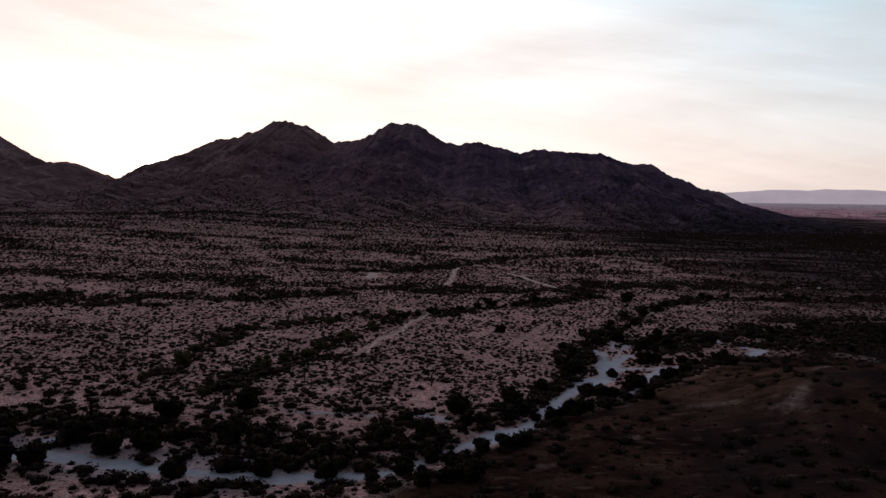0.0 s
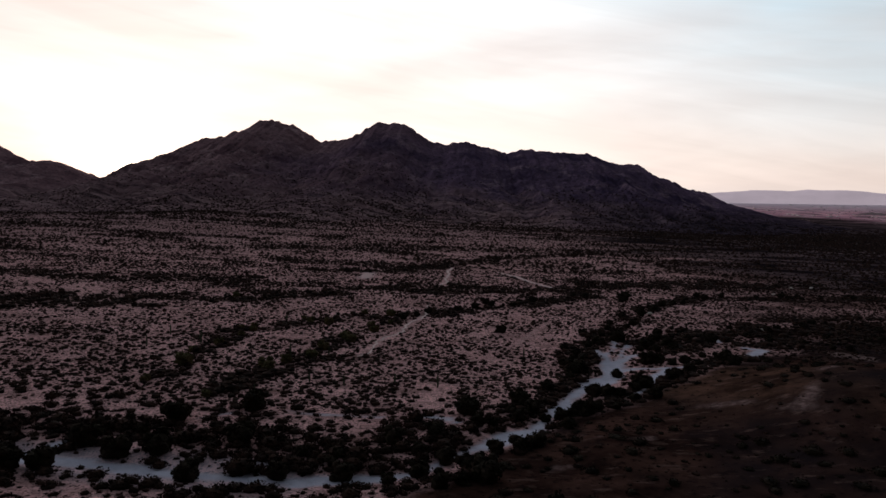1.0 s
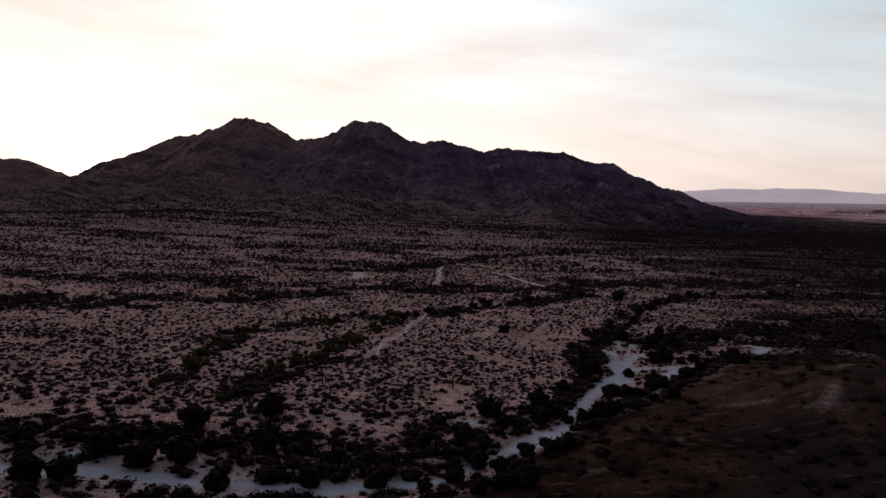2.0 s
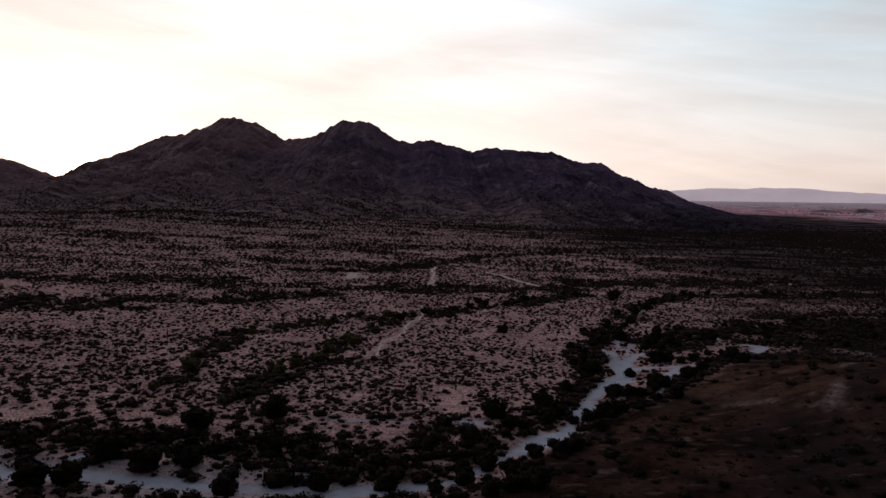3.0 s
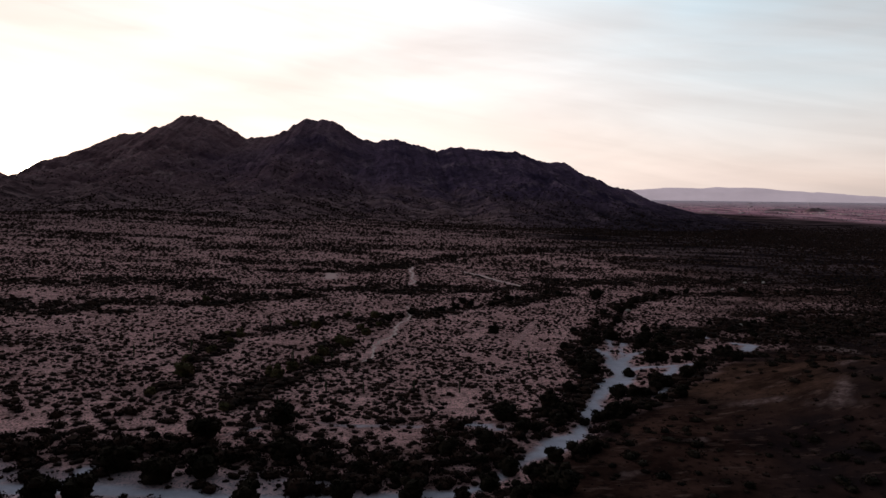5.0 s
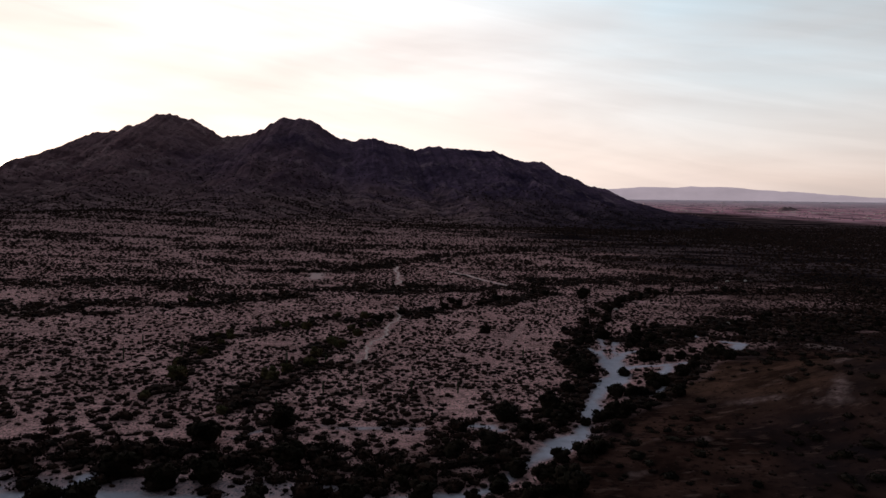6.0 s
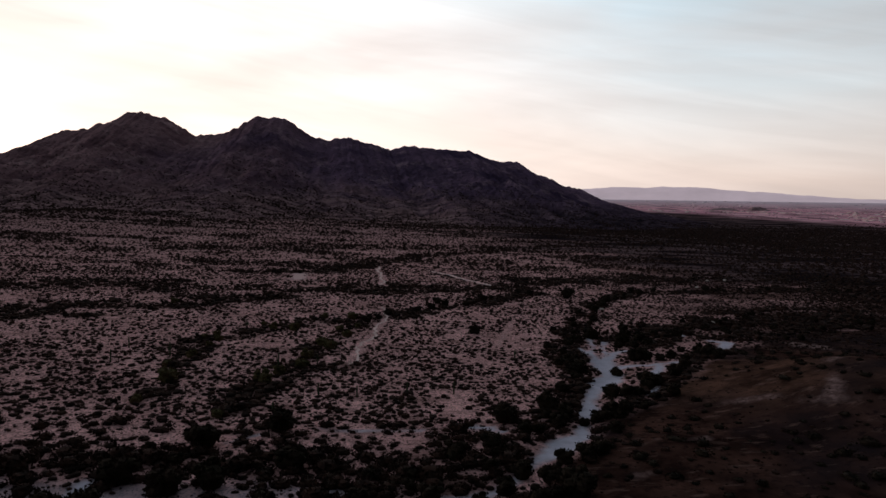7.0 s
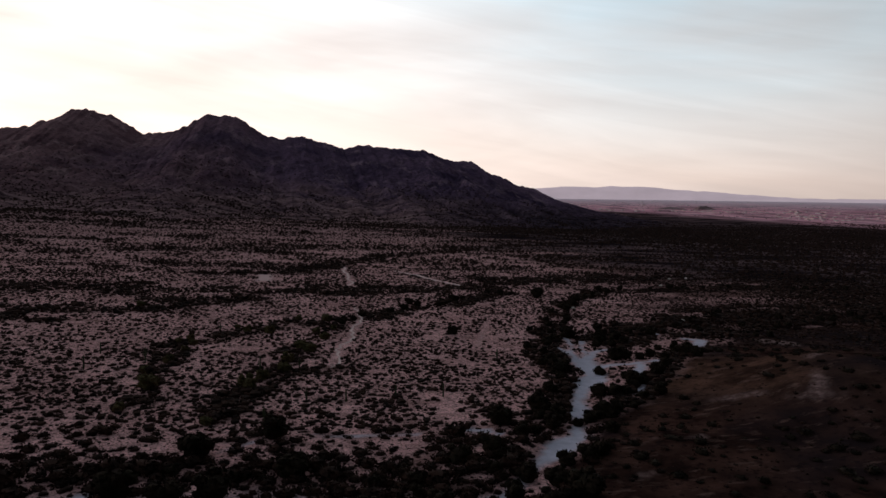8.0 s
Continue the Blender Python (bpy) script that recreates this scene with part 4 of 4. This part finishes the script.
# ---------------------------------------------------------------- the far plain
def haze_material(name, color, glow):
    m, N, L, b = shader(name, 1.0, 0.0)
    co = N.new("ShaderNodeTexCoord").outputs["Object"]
    # haze is painted: a pale colour that also glows, though nothing here is lit
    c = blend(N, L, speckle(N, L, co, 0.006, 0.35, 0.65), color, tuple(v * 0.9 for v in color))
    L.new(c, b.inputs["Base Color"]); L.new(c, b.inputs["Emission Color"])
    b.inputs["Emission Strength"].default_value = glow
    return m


def build_mesa():
    """A long low tableland on the horizon, with its veil of distance painted on."""
    az = np.radians(np.arange(8.0, 52.0, 0.2))
    deg = np.degrees(az)
    top = np.interp(deg, [8, 15, 17.3, 19.8, 21.2, 22.3, 23.4, 25, 26.6, 30.5, 33.9, 36, 38, 52], [60, 66, 74, 90, 92, 88, 97, 93, 88, 66, 47, 39, 36, 36])
    top = top + (fbm(deg * 1.7, deg * 0, 4, 400) - 0.5) * 5 + np.where(vnoise(deg * 0.9, deg * 0, 404) > 0.55, 2.5, 0)
    reach = np.array([4350, 4480, 4560, 4640, 4700])
    share = np.array([0.0, 0.55, 0.86, 1.0, 0.9])
    X, Y = 0 + reach[:, None] * np.sin(az), reach[:, None] * np.cos(az)
    floor = swell(X, Y) - 4
    gully = (ridged(np.broadcast_to(deg * 1.3, X.shape), reach[:, None] / 300.0, 3, 410) - 0.6) * 12
    Z = floor + np.clip(top[None] - floor, 0, None) * share[:, None] + gully * (share * (1 - share) * 3)[:, None]
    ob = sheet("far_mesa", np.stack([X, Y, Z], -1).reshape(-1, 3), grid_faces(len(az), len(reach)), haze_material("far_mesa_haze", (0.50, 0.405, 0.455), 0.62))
    tagged(ob, "long flat-topped mesa on the horizon, pale mauve in haze", "mesa", kind="structure")


def build_butte(x, y, wide, tall, seed):
    n = 26
    g = np.linspace(-1, 1, n)
    U, V = np.meshgrid(g, g)
    d = np.hypot(U, V) + (fbm(U * 2.2 + seed, V * 2.2, 3, seed) - 0.5) * 0.5
    Z = tall * np.clip(1 - d, 0, 1) ** 1.15
    X, Y = x + U * wide, y + V * wide * 0.6
    Z = swell(X, Y) + Z * (0.8 + 0.4 * fbm(U * 5, V * 5, 3, seed + 3)) - 1.5
    ob = sheet("butte", np.stack([X, Y, Z], -1).reshape(-1, 3), grid_faces(n, n), BUTTE, smooth=False)
    tagged(ob, "small dark rocky butte on the far plain", "hill", "buttes on the far plain")


BUTTE = plain_material("brown_butte_rock", (0.28, 0.175, 0.19), (0.40, 0.26, 0.27), 0.05, strength=0.6, distance=2.0)
build_mesa()
build_butte(1290, 2270, 46, 17, 500)
build_butte(1190, 2300, 62, 10, 510)

# mauve-brown trees: the haze of distance is put into their colour
FAR_TREES = plain_material("hazy_far_trees", (0.20, 0.105, 0.125), (0.30, 0.17, 0.195), 0.1)
WALL = plain_material("pale_stucco", (0.84, 0.68, 0.69), (0.95, 0.82, 0.83), 0.4, distance=0.05)
ROOF = plain_material("pale_roofing", (0.62, 0.47, 0.49), (0.90, 0.78, 0.80), 0.3, distance=0.05)


def house_meshes(wide, deep, high, pitch):
    out = []
    bm = bmesh.new()
    bmesh.ops.create_cube(bm, size=1, matrix=Matrix.Translation((0, 0, high / 2)) @ Matrix.Diagonal((wide, deep, high, 1)))
    for key, m in (("body", WALL),):
        me = bpy.data.meshes.new(key); bm.to_mesh(me); bm.free(); me.materials.append(m); out.append((key, me))
    bm = bmesh.new()
    w, d = wide / 2 + 0.4, deep / 2 + 0.4
    low = [bm.verts.new(p) for p in ((-w, -d, high + 0.01), (w, -d, high + 0.01), (w, d, high + 0.01), (-w, d, high + 0.01))]
    ridge = [bm.verts.new(p) for p in ((-w * 0.7, 0, high + pitch), (w * 0.7, 0, high + pitch))]
    for f in ((0, 1, 5, 4), (1, 2, 5), (2, 3, 4, 5), (3, 0, 4), (3, 2, 1, 0)):
        allv = low + ridge
        bm.faces.new([allv[k] for k in f])
    me = bpy.data.meshes.new("roof"); bm.to_mesh(me); bm.free(); me.materials.append(ROOF); out.append(("roof", me))
    return out


HOUSES = [house_meshes(12, 14, 2.6, 1.2), house_meshes(15, 18, 2.8, 0.4), house_meshes(9, 12, 2.5, 1.2), house_meshes(24, 24, 3.6, 0.4)]
r = random.Random(77)
for n in range(300):
    az, away = radians(r.uniform(17, 46)), r.choice((r.uniform(2280, 2420), r.uniform(2300, 2600), r.uniform(2950, 3300), r.uniform(3300, 4200)))
    if n >= 210:        # the nearer quarter of the town, on the open side of the plain
        az = radians(min(48, 34 + r.expovariate(0.14)))
        away = r.uniform(1780, 2300)
    x, y = away * math.sin(az), away * math.cos(az)
    root = new("house")
    k = r.uniform(0.38, 0.68) if n < 210 else r.uniform(0.32, 0.52)
    root.matrix_basis = Matrix.Translation((x, y, float(land(x, y)) - 0.1)) @ Matrix.Rotation(r.choice((0.2, 1.77)) + r.uniform(-0.05, 0.05), 4, "Z") @ Matrix.Diagonal((k, k, k, 1))
    for key, me in HOUSES[n % 7 % 4]:
        ob = new(key, me); ob.parent = root
    tagged(root, "small pale house of a town far out on the plain", "house", "houses of the far town")


rt = np.random.RandomState(78)
az, away = np.radians(rt.uniform(17, 48, 1500)), rt.uniform(1800, 3200, 1500)
keep = fbm(np.degrees(az) * 1.4, away / 130.0, 3, 95) > 0.50
X, Y = (away * np.sin(az))[keep], (away * np.cos(az))[keep]
joined("trees", SHRUB_LAST, X, Y, rt.uniform(0.9, 2.2, len(X)), rt, FAR_TREES, "dark trees and hedges between the houses of the far town", flat=0.9)


# ---------------------------------------------------------------- pale boulders beside the side washes
def boulder(x, y, size, seed):
    bm = bmesh.new()
    bmesh.ops.create_icosphere(bm, subdivisions=3, radius=1)
    for v in bm.verts:
        k = 1 + 0.35 * (noise.noise(v.co * 1.3 + Vector((seed, 0, 0)))) + 0.12 * noise.noise(v.co * 4 + Vector((0, seed, 0)))
        v.co = Vector((v.co.x * k * size, v.co.y * k * size * 0.8, max(v.co.z, -0.3) * k * size * 0.6))
    me = bpy.data.meshes.new("boulder"); bm.to_mesh(me); bm.free(); me.materials.append(BOULDER)
    ob = new("boulder", me)
    ob.location = (x, y, float(land(x, y)) + 0.1 * size)
    tagged(ob, "pale rounded granite boulder among dark shrubs", "boulder", "boulders on the plain")


for n, (x, y, k) in enumerate([(110, 263, 1.1), (182, 390, 1.2), (171, 388, 1.0), (151, 359, 0.9), (77, 287, 1.0)]):
    boulder(x, y, k, n * 3.7)
